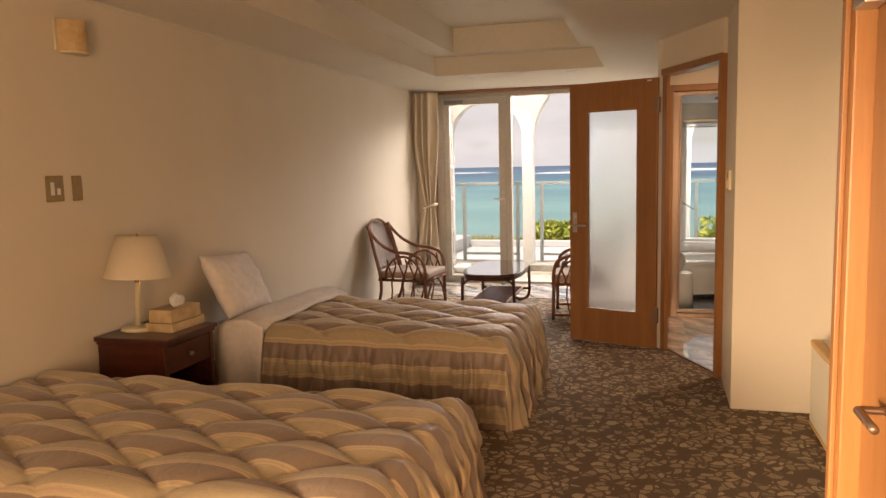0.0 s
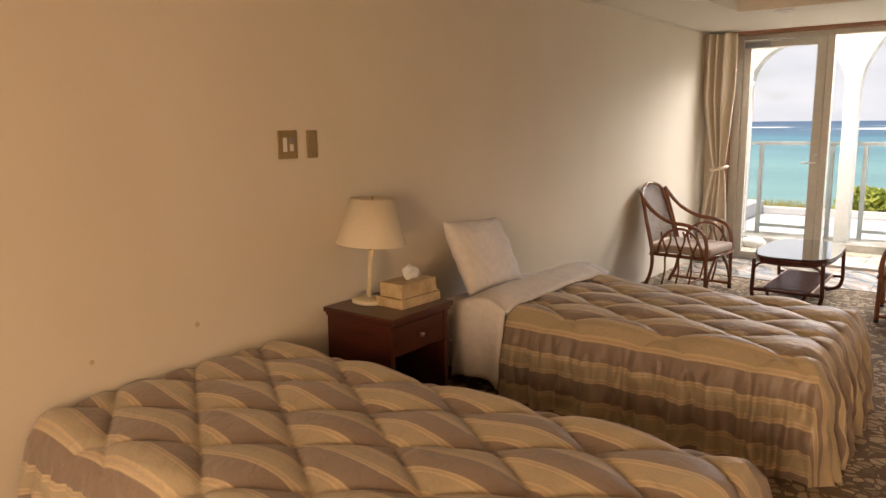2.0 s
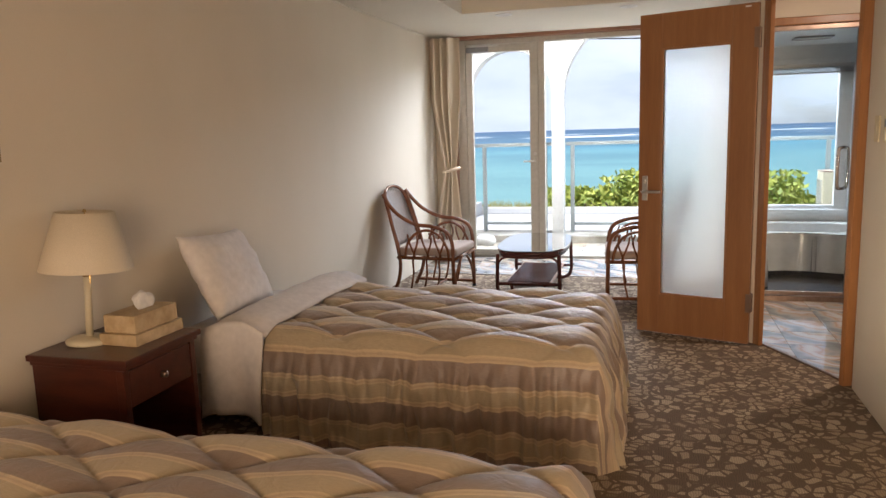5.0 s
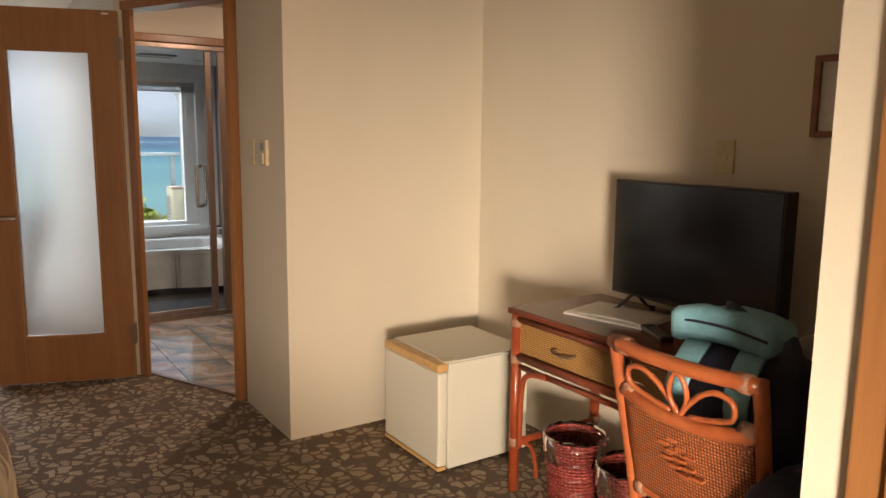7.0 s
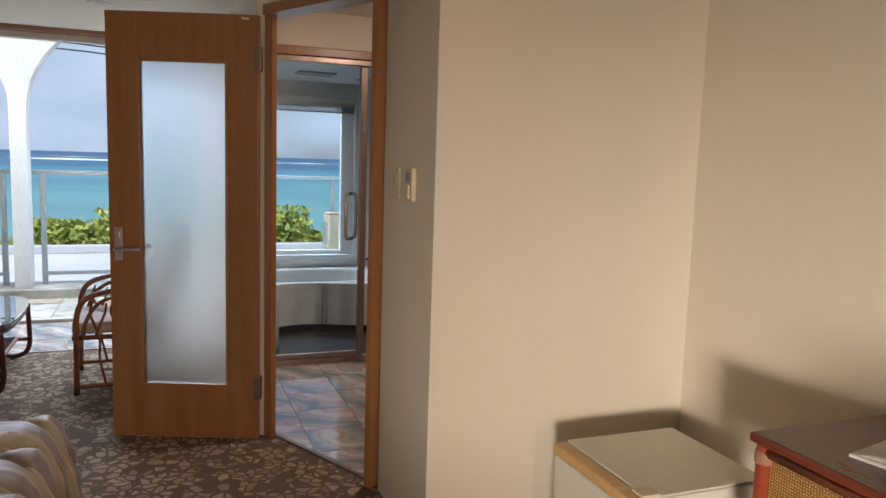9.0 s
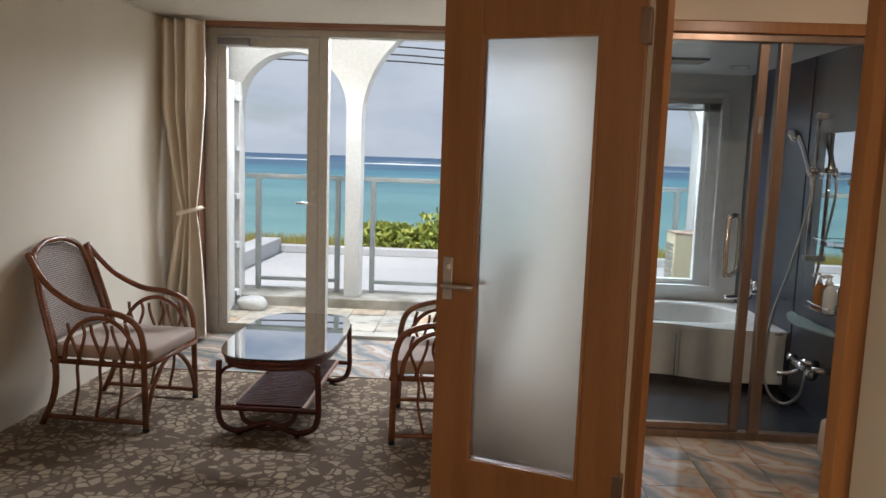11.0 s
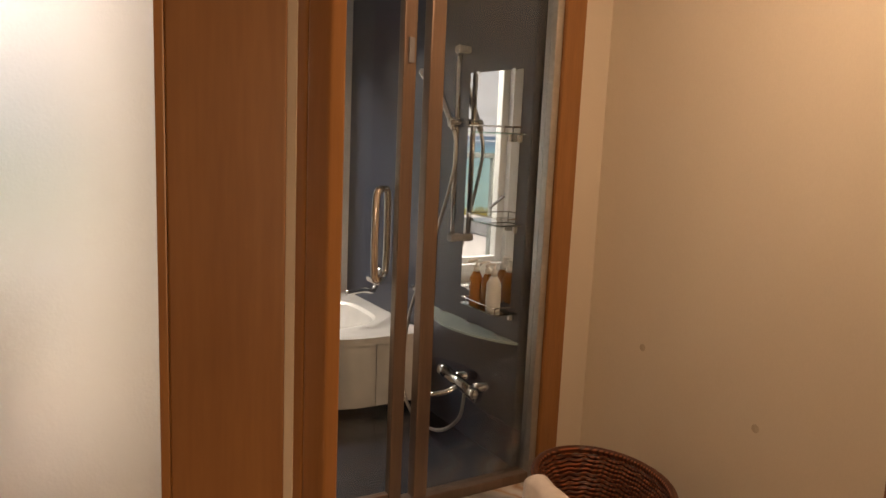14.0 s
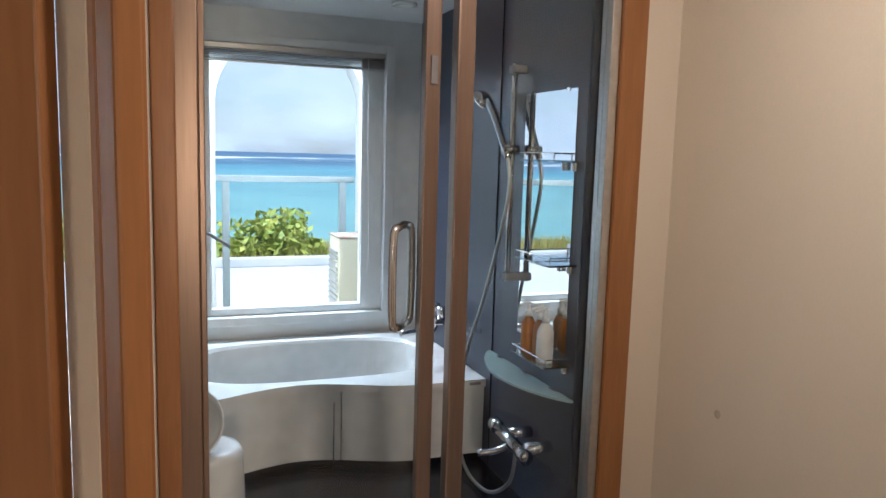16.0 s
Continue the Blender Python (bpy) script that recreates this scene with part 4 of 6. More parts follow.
part("bottom_rail", box(0.004, 0.926, -0.012, 0.016, -0.006, 0.004, 0.003), "silver", bl)
part("cord", tube([(0.80, -0.02, 0.06), (0.805, -0.02, -0.5), (0.80, -0.02, -1.0), (0.825, -0.02, -1.08), (0.85, -0.02, -1.0), (0.84, -0.02, -0.4), (0.835, -0.02, 0.06)], 0.0025, smooth=5, sides=6), "paper", bl)

# bath tub with its waved apron
def tub_front(x):
    """Plan line of the apron: hollow in the middle, bulging at both ends."""
    return 7.512 + 0.065 * math.cos(2 * math.pi * (min(x, 1.5) - 1.0))


tubt = thing("bathtub", pose(0, 0, 0), "white acrylic bathtub with a waved front apron", "bathtub")
xs = [0.492 + 1.305 * i / 40 for i in range(41)]
bm = bmesh.new()
outer = [(x, tub_front(x) - 0.012) for x in xs] + [(1.797, 8.40), (0.492, 8.40)]
inner = []
for k in range(64):
    a = 2 * math.pi * k / 64
    ca, sa = math.cos(a), math.sin(a)
    inner.append((1.145 + 0.56 * math.copysign(abs(ca) ** 0.6, ca), 7.96 + 0.34 * math.copysign(abs(sa) ** 0.6, sa)))
ov = [bm.verts.new((x, y, 0.40)) for x, y in outer]
ol = [bm.verts.new((x, y, 0.365)) for x, y in outer]
for i in range(len(outer)):
    j = (i + 1) % len(outer)
    bm.faces.new((ol[i], ol[j], ov[j], ov[i]))
rings = []
for f, z in ((1.0, 0.40), (0.975, 0.385), (0.94, 0.25), (0.88, 0.10), (0.75, 0.06)):
    rings.append([bm.verts.new((1.145 + (x - 1.145) * f, 7.96 + (y - 7.96) * f, z)) for x, y in inner])
edges = [bm.edges.new((ov[i], ov[(i + 1) % len(ov)])) if not bm.edges.get((ov[i], ov[(i + 1) % len(ov)])) else bm.edges.get((ov[i], ov[(i + 1) % len(ov)])) for i in range(len(ov))]
edges += [bm.edges.new((rings[0][i], rings[0][(i + 1) % 64])) for i in range(64)]
bmesh.ops.triangle_fill(bm, use_beauty=True, use_dissolve=False, edges=edges)
for a, b in zip(rings, rings[1:]):
    for s in range(64):
        bm.faces.new((a[s], a[(s + 1) % 64], b[(s + 1) % 64], b[s]))
bm.faces.new(rings[-1])
bmesh.ops.recalc_face_normals(bm, faces=bm.faces)
part("basin", bm, "tub", tubt, "", False)
for i0, i1 in ((0, 21), (21, 32), (32, 40)):
    pts = [(xs[i] + (0.0025 if i == i0 else -0.0025 if i == i1 else 0), tub_front(xs[i])) for i in range(i0, i1 + 1)]
    part("apron_panel", prism(pts + [(x, y + 0.02) for x, y in reversed(pts)], 0.062, 0.362), "tub", tubt)
part("plinth", prism([(x, tub_front(x) + 0.05) for x in xs] + [(1.797, 8.40), (0.492, 8.40)], 0.02, 0.0615), "bathfloor", tubt)
part("pull_chain", tube([(1.12, 7.43, 0.36), (1.12, 7.425, 0.06)], 0.003, smooth=0, sides=6), "chrome", tubt)
part("maker_badge", box(1.72, 1.77, tub_front(1.745) - 0.016, tub_front(1.745) - 0.008, 0.378, 0.39), "grey_plastic", tubt)

st = thing("bath_stool", pose(0.60, 7.12, 0.02), "round white plastic bath stool", "stool")
part("body", lathe([(0.142, 0), (0.137, 0.16), (0.132, 0.305), (0.122, 0.33), (0.10, 0.336), (0.05, 0.33), (0.036, 0.31)], 36), "tub", st, "", True)
bs = thing("wash_basin", pose(0.56, 7.13, 0.43, 62, 0, -20), "white plastic wash basin standing on the stool", "basin")
part("bowl", lathe([(0.07, -0.06), (0.11, 0.0), (0.125, 0.045), (0.12, 0.045), (0.105, 0.005), (0.065, -0.052)], 32), "tub", bs, "", True)

# fittings on the dark wall
BX = 1.795
sb = thing("shower_set", pose(BX, 7.17, 0), "chrome shower bar with hand shower and hose", "shower")
part("bar", tube([(-0.045, 0, 0.88), (-0.045, 0, 1.72)], 0.0115, smooth=0, sides=12), "chrome", sb, "", True)
for z in (0.90, 1.70):
    part("bracket", box(-0.062, 0.0, -0.022, 0.022, z - 0.016, z + 0.016, 0.008), "grey_plastic", sb, "grey wall bracket")
part("slider", tube([(-0.02, 0, 1.396), (-0.085, 0.0, 1.396)], 0.02, smooth=0, sides=14), "chrome", sb, "", True)
part("slider_knob", tube([(-0.045, 0.015, 1.396), (-0.045, 0.05, 1.396)], 0.016, smooth=0, sides=14), "chrome", sb, "", True)
hs = part("hand_shower", tube([(-0.072, -0.02, 1.365), (-0.074, 0.03, 1.43), (-0.078, 0.09, 1.515), (-0.085, 0.155, 1.588)], 0.0135, smooth=5, taper=1.3), "chrome", sb, "", True)
head = lathe([(0.018, 0.022), (0.04, 0.008), (0.049, -0.006), (0.046, -0.016), (0.038, -0.017)], 24)
moved(head, pose(-0.088, 0.188, 1.598, 42, 30, 0))
part("spray_head", head, "chrome", hs, "round chrome spray head", True)
face = lathe([(0.037, -0.0165), (0.036, -0.0205), (0.02, -0.021)], 24)
moved(face, pose(-0.088, 0.188, 1.598, 42, 30, 0))
part("spray_face", face, "grey_plastic", hs, "grey spray plate", True)
part("hose", tube([(-0.072, -0.022, 1.362), (-0.072, -0.045, 1.28), (-0.072, -0.015, 1.147), (-0.085, 0.118, 0.812), (-0.11, 0.25, 0.488), (-0.12, 0.265, 0.17), (-0.13, 0.14, 0.05), (-0.13, -0.08, 0.055), (-0.115, -0.23, 0.16), (-0.105, -0.255, 0.29)], 0.0078, smooth=8), "silver", sb, "flexible metal hose", True)
mx = thing("shower_mixer", pose(BX - 0.03, 6.955, 0.32), "chrome thermostatic shower mixer tap", "tap")
part("body", tube([(-0.085, 0.09, 0.012), (-0.085, -0.10, -0.012)], 0.024, smooth=0, sides=18), "chrome", mx, "", True)
part("knob", tube([(-0.085, 0.091, 0.012), (-0.085, 0.135, 0.018)], 0.027, smooth=0, sides=18), "chrome", mx, "", True)
part("end_knob", tube([(-0.085, -0.101, -0.012), (-0.085, -0.145, -0.018)], 0.027, smooth=0, sides=18), "chrome", mx, "", True)
part("spout", tube([(-0.075, 0.01, -0.02), (-0.12, 0.03, -0.05), (-0.19, 0.05, -0.06)], 0.013, smooth=5), "chrome", mx, "", True)
for y in (0.05, -0.10):
    part("wall_union", tube([(-0.07, y, 0.0), (0.0, y, 0.0), (0.03, y, 0.0)], 0.022, smooth=0, sides=16), "chrome", mx, "", True)
tt = thing("bath_tap", pose(BX, 7.80, 0.545), "chrome bath filler tap above the tub", "tap")
part("wall_plate", box(-0.13, 0.0, -0.06, 0.065, 0.03, 0.058, 0.008), "chrome", tt)
part("spout", tube([(-0.10, 0, 0.03), (-0.13, -0.02, -0.005), (-0.2, -0.06, 0.012), (-0.31, -0.10, 0.012)], 0.013, smooth=5), "chrome", tt, "", True)
for y in (-0.035, 0.045):
    part("knob", tube([(-0.09, y, 0.058), (-0.09, y, 0.115)], 0.022, smooth=0, sides=14), "chrome", tt, "", True)
hk = thing("shower_hook", pose(BX, 7.50, 0.60), "small chrome wall hook", "hook")
part("hook", tube([(0, 0, 0), (-0.035, 0, 0), (-0.045, 0, 0.02)], 0.012, smooth=4), "chrome", hk, "", True)
mr = thing("mirror", pose(BX, 6.77, 0.685), "tall frameless mirror on the dark shower wall", "mirror")
part("plate", box(-0.004, 0.0, 0, 0.375, 0, 0.92, 0.0), "mirror", mr)
for y in (0.06, 0.315):
    for z in (-0.004, 0.912):
        part("clip", box(-0.008, 0, y - 0.012, y + 0.012, z, z + 0.014, 0.002), "chrome", mr)


def glass_shelf(z, y0, y1):
    sh = thing("glass_shelf", pose(BX, y0, z), "small clear glass shelf with a chrome rail", "shelf", "shower shelves")
    w = y1 - y0
    pane(part("pane", box(-0.115, -0.006, 0, w, 0, 0.007, 0.001), "shelf_glass", sh))
    part("rail", tube([(-0.01, 0.01, 0.03), (-0.10, 0.01, 0.03), (-0.11, 0.02, 0.03), (-0.11, w - 0.02, 0.03), (-0.10, w - 0.01, 0.03), (-0.01, w - 0.01, 0.03)], 0.0025, smooth=3, sides=6), "chrome", sh)
    for y in (0.02, w - 0.02):
        part("rail_post", tube([(-0.10, y, 0.006), (-0.10, y, 0.03)], 0.0025, smooth=0, sides=6), "chrome", sh)
    for y in (0.035, 0.10):
        part("bracket", tube([(-0.012, y, -0.028), (-0.012, y, 0.0)], 0.013, smooth=0, sides=14), "chrome", sh)
    return sh


for z in (0.655, 1.005, 1.355):
    glass_shelf(z, 6.72, 6.97)
cs = thing("curved_glass_shelf", pose(BX, 6.70, 0.535), "curved frosted green glass shelf", "shelf")
pts = [(-0.005, 0.0)] + [(-0.015 - 0.12 * math.sin(math.pi * i / 20) ** 0.8, 0.005 + 0.68 * i / 20) for i in range(21)] + [(-0.005, 0.69)]
part("pane", prism(pts, 0, 0.009), "green_glass", cs)
for y in (0.12, 0.34, 0.56):
    part("clip", box(-0.03, 0, y - 0.018, y + 0.018, -0.006, 0.016, 0.003), "chrome", cs)


def pump_bottle(x, y, z, label, mat, r=0.027, h=0.13, band=False):
    b = thing("pump_bottle", pose(x, y, z), label, "bottle", "shower bottles")
    part("body", lathe([(r * 0.96, 0), (r, 0.006), (r, h * 0.8), (r * 0.55, h), (0.011, h + 0.004)], 20), mat, b, "", True)
    part("pump_collar", lathe([(0.013, h + 0.004), (0.013, h + 0.024), (0.005, h + 0.026), (0.005, h + 0.05)], 14), "paper", b, "", True)
    part("pump_nozzle", tube([(0.006, 0, h + 0.05), (-0.012, 0, h + 0.052), (-0.04, 0, h + 0.044)], 0.006, smooth=3), "paper", b, "", True)
    part("label_patch", lathe([(r * 1.012, 0.03), (r * 1.012, 0.075)], 20, caps=False), "paper" if band else mat, b)
    return b


pump_bottle(BX - 0.07, 6.925, 0.6625, "clear pump bottle of amber shampoo", "amber")
pump_bottle(BX - 0.055, 6.862, 0.6625, "clear pump bottle of amber conditioner", "amber")
pump_bottle(BX - 0.075, 6.79, 0.6625, "white pump bottle with a printed label", "tub", 0.030, 0.135, True)

vn = thing("bath_vent", pose(1.10, 7.70, 2.06), "flat white bathroom ceiling vent", "vent")
part("frame", box(-0.15, 0.15, -0.10, 0.10, -0.014, 0.0, 0.004), "grey_plastic", vn)
part("grille", box(-0.125, 0.125, -0.075, 0.075, -0.019, -0.0145, 0.002), "tub", vn)
bl2 = thing("bath_downlight", pose(1.55, 7.95, 2.06), "round white bathroom ceiling light", "ceiling light")
part("ring", lathe([(0.06, 0), (0.06, -0.012), (0.045, -0.014), (0.04, -0.004)], 24), "tub", bl2, "", True)

# wicker basket on the washroom floor
bk = thing("wicker_basket", pose(1.67, 6.06, 0.01, 0, 0, -14), "brown woven wicker laundry basket with a towel", "basket")
bm = bmesh.new()
for i in range(17):
    f = i / 16
    rx, ry = 0.15 + 0.05 * f, 0.19 + 0.06 * f
    loop = [(rx * math.cos(2 * math.pi * k / 40) , ry * math.sin(2 * math.pi * k / 40), 0.01 + 0.25 * f + 0.004 * (-1) ** k) for k in range(40)]
    if i < 16:
        tube(loop, 0.0088, bm, 6, True, 0)
tagged(part("woven_wall", bm, "wicker_brown", bk, "", True), kind="stuff")
bm = bmesh.new()
tube([(0.205 * math.cos(2 * math.pi * k / 40), 0.255 * math.sin(2 * math.pi * k / 40), 0.263) for k in range(40)], 0.014, bm, 8, True, 0)
part("rim", bm, "wicker_brown", bk, "", True)
part("base", lathe([(0.14, 0), (0.15, 0.012)], 30), "wicker_brown", bk)
tw = thing("towel", pose(1.47, 6.10, 0.268, 0, 0, -10), "white towel hung over the basket rim", "towel")
bm = bmesh.new()
rows = []
for i in range(15):
    a = math.pi * (i / 14)
    rows.append([bm.verts.new((0.035 * -math.cos(a) * (1 + 0.1 * math.sin(j)), -0.10 + 0.02 * j, (0.022 * math.sin(a)) - (0.14 if i in (0,) else 0.07 if i in (1,) else 0.0) - (0.1 if i == 14 else 0))) for j in range(9)])
for a, b in zip(rows, rows[1:]):
    for j in range(8):
        bm.faces.new((a[j], a[j + 1], b[j + 1], b[j]))
part("cloth", bm, "linen", tw, "", True).modifiers.new("thick", "SOLIDIFY").thickness = 0.008

# doorway in the washroom side wall
df = tagged(new("door_frame_4"), "orange wooden door frame in the washroom side wall", "door frame", "", "structure")
part("casing", box(2.03, 2.075, 5.28, 5.355, 0.012, 2.12, 0.005), "woodtrim", df)
# solid brown strip drawn for the shadow in the gap beside the casing
part("shadow_gap", box(2.052, 2.07, 5.357, 5.41, 0.012, 2.12, 0.002), "rail_wood", df)
part("door_panel", box(2.045, 2.07, 4.60, 5.278, 0.015, 2.05, 0.003), "wood", df)
part("head", box(2.03, 2.075, 4.60, 5.278, 2.052, 2.12, 0.005), "woodtrim", df)

# smudges on the walls
for k, (x, y, z, r, ax) in enumerate(((2.058, 6.305, 0.606, 0.014, "x"), (2.058, 5.813, 0.481, 0.014, "x"), (WX + 0.001, 2.04, 0.66, 0.012, "w"), (WX + 0.001, 1.60, 0.62, 0.010, "w"))):
    s = thing("wall_smudge", pose(x, y, z, 0, 90, 0), "small dark smudge on the cream wall", "stain", "wall smudges")
    part("spot", lathe([(r, -0.0006), (r * 0.6, 0.0004)], 14), "stain", s)


# ---------- curtain ----------
cu = thing("curtain", pose(-2.30, 8.10, 0), "cream curtain gathered by a tie-back beside the balcony door", "curtain")
bm = bmesh.new()
rows = []
nz, nn = 60, 90
for i in range(nz + 1):
    z = 0.025 + 2.27 * i / nz
    k = min(1.0, abs(z - 0.955) / 0.75)
    w = 0.11 + 0.23 * k ** 0.8 if z > 0.955 else 0.11 + 0.23 * k ** 0.7
    dpt = 0.030 + 0.032 * k
    sh = 0.035 - 0.05 * (1 - k) * 0 + (0.045 * (1 - k))
    row = []
    for j in range(nn + 1):
        u = j / nn - 0.5
        ph = (u + 0.06 * math.sin(u * 9 + 0.6)) * 2 * math.pi * 3.6
        row.append(bm.verts.new((sh + u * w * 1.0, dpt * math.sin(ph + 0.5 * math.sin(z * 2)) + 0.012 * noise.noise(Vector((u * 6, z * 2, 0))), z)))
    rows.append(row)
for a, b in zip(rows, rows[1:]):
    for j in range(nn):
        bm.faces.new((a[j], a[j + 1], b[j + 1], b[j]))
bmesh.ops.recalc_face_normals(bm, faces=bm.faces)
part("drape", bm, "curtain", cu, "", True).modifiers.new("thick", "SOLIDIFY").thickness = 0.003
part("tie_back", tube([(0.02, -0.055, 0.94), (0.08, -0.06, 0.955), (0.145, -0.01, 0.975), (0.15, 0.05, 0.98), (0.08, 0.06, 0.96), (0.02, 0.05, 0.945)], 0.016, smooth=5, closed=True), "curtain", cu, "cream fabric tie-back", True)
part("wall_hook", tube([(0.148, 0.05, 0.975), (0.165, 0.10, 0.975)], 0.006, smooth=0), "brass", cu)


# ---------- rattan armchairs ----------
def armchair(m, label):
    """Local axes: the sitter faces +x; y is across; the seat's middle stands over the origin."""
    c = thing("rattan_armchair", m, label, "chair", "rattan armchairs")
    R = 0.0145
    part("seat_cushion", box(-0.24, 0.275, -0.25, 0.25, 0.345, 0.415, 0.025, segs=3), "cushion", c, "beige padded seat cushion", True)
    part("seat_frame", tube([(-0.24, -0.26, 0.33), (0.26, -0.265, 0.33), (0.265, 0.265, 0.33), (-0.24, 0.26, 0.33)], R, closed=True, smooth=0), "rattan", c, "", True)
    for s in (-1, 1):
        y = 0.272 * s
        part("front_leg", tube([(0.255, y, 0.0), (0.25, y, 0.3), (0.245, y, 0.46), (0.20, y * 1.02, 0.555), (0.08, y * 1.05, 0.60), (-0.06, y * 1.06, 0.615), (-0.20, y * 1.02, 0.68), (-0.29, y * 0.98, 0.76), (-0.365, y * 0.9, 0.86)], 0.016, smooth=5), "rattan", c, "", True)
        part("back_leg", tube([(-0.30, y, 0.0), (-0.23, y, 0.16), (-0.22, y, 0.34), (-0.29, y * 0.95, 0.62), (-0.355, y * 0.82, 0.86)], 0.016, smooth=5), "rattan", c, "", True)
        part("side_stretcher", tube([(-0.27, y, 0.045), (0.25, y, 0.045)], 0.013, smooth=0), "rattan", c)
        part("side_arch", tube([(-0.17, y, 0.33), (-0.15, y, 0.44), (-0.07, y * 1.03, 0.535), (0.04, y * 1.03, 0.565), (0.14, y * 1.02, 0.52), (0.20, y, 0.42), (0.215, y, 0.33)], 0.0115, smooth=5), "rattan", c, "", True)
        for x in (-0.10, 0.02, 0.13):
            part("side_spindle", tube([(x - 0.03, y, 0.05), (x, y, 0.2), (x, y, 0.33), (x + 0.045, y * 1.02, 0.47), (x + 0.03, y * 1.03, 0.545)], 0.008, smooth=4, sides=6), "rattan", c, "", True)
            part("side_brace", tube([(x + 0.02, y, 0.34), (x - 0.03, y * 1.02, 0.47), (x - 0.04, y * 1.03, 0.53)], 0.008, smooth=4, sides=6), "rattan", c, "", True)
        part("foot_cap", lathe([(0.018, 0), (0.018, 0.02)], 12, at=(0.255, y, 0)), "black", c)
    part("front_stretcher", tube([(0.255, -0.27, 0.05), (0.255, -0.20, 0.20), (0.255, -0.06, 0.315), (0.255, 0.06, 0.315), (0.255, 0.20, 0.20), (0.255, 0.27, 0.05)], 0.0115, smooth=5), "rattan", c, "", True)
    part("cross_stretcher", tube([(0.0, -0.27, 0.05), (0.0, 0.27, 0.05)], 0.011, smooth=0), "rattan", c)
    part("back_hoop", tube([(-0.24, -0.235, 0.40), (-0.31, -0.235, 0.66), (-0.365, -0.20, 0.835), (-0.385, -0.10, 0.895), (-0.39, 0.0, 0.905), (-0.385, 0.10, 0.895), (-0.365, 0.20, 0.835), (-0.31, 0.235, 0.66), (-0.24, 0.235, 0.40)], R, smooth=5), "rattan", c, "", True)
    bm = bmesh.new()
    rows = []
    for i in range(13):
        f = i / 12
        z = 0.42 + 0.465 * f
        x = -0.245 - 0.14 * f
        hw = 0.222 if f < 0.7 else 0.222 * math.sqrt(max(0.02, 1 - ((f - 0.7) / 0.32) ** 2))
        rows.append([bm.verts.new((x - 0.02 * (1 - (2 * j / 12 - 1) ** 2), hw * (2 * j / 12 - 1), z)) for j in range(13)])
    for a, b in zip(rows, rows[1:]):
        for j in range(12):
            bm.faces.new((a[j], a[j + 1], b[j + 1], b[j]))
    bp = part("back_panel", bm, "cane_back", c, "grey woven cane back panel", True)
    bp.modifiers.new("thick", "SOLIDIFY").thickness = 0.008
    return c


ch1 = armchair(pose(-1.98, 6.62, 0, 0, 0, -4), "brown rattan armchair with a beige cushion beside the curtain")
ch2 = copy_thing(ch1, pose(-0.28, 6.62, 0, 0, 0, 183))
ch2["label"] = "brown rattan armchair half hidden behind the open door"

# ---------- glass-topped rattan table ----------
ct = thing("coffee_table", pose(-1.14, 6.80, 0), "oval smoked-glass coffee table on dark red rattan legs", "table")


def oval(a, b, n=48, p=0.62):
    return [(a * math.copysign(abs(math.cos(t)) ** p, math.cos(t)), b * math.copysign(abs(math.sin(t)) ** p, math.sin(t))) for t in [2 * math.pi * k / n for k in range(n)]]


pane(part("glass_top", prism(oval(0.29, 0.53), 0.405, 0.415), "smoke", ct, "smoked glass top"))
for z, s in ((0.39, 0.985), (0.363, 0.965)):
    part("top_ring", tube([(x * s, y * s, z) for x, y in oval(0.275, 0.515, 40)], 0.014, closed=True, smooth=0), "rattan_dark", ct, "", True)
for sy in (-1, 1):
    y = 0.44 * sy
    for sx in (-1, 1):
        part("leg", tube([(sx * 0.245, y, 0.375), (sx * 0.25, y, 0.20), (sx * 0.25, y, 0.11), (sx * 0.225, y, 0.045), (sx * 0.15, y, 0.02), (sx * 0.06, y, 0.05), (0, y, 0.07), ], 0.0155, smooth=5), "rattan_dark", ct, "", True)
        part("corner_brace", tube([(sx * 0.245, y * 0.98, 0.30), (sx * 0.20, y, 0.345), (sx * 0.10, y, 0.36)], 0.009, smooth=4), "rattan_dark", ct, "", True)
        part("foot_cap", lathe([(0.016, 0), (0.016, 0.012)], 12, at=(sx * 0.145, y, 0)), "black", ct)
    part("end_rail", tube([(-0.25, y, 0.135), (0.25, y, 0.135)], 0.014, smooth=0), "rattan_dark", ct)
    part("foot_loop", tube([(-0.14, y, 0.128), (-0.11, y, 0.07), (0, y, 0.035), (0.11, y, 0.07), (0.14, y, 0.128)], 0.012, smooth=5), "rattan_dark", ct, "", True)
for sx in (-1, 1):
    part("shelf_rail", tube([(sx * 0.175, -0.44, 0.142), (sx * 0.175, 0.44, 0.142)], 0.013, smooth=0), "binding", ct)
sl = None
for k in range(34):
    y = -0.415 + 0.83 * k / 33
    if sl is None:
        sl = part("shelf_slat", tube([(-0.175, 0, 0.148), (0.175, 0, 0.148)], 0.0085, smooth=0, sides=6), "rattan_dark", ct)
        sl.location.y = y
    else:
        o = sl.copy()
        scene.collection.objects.link(o)
        o.parent = ct
        o.location = (0, y, 0)

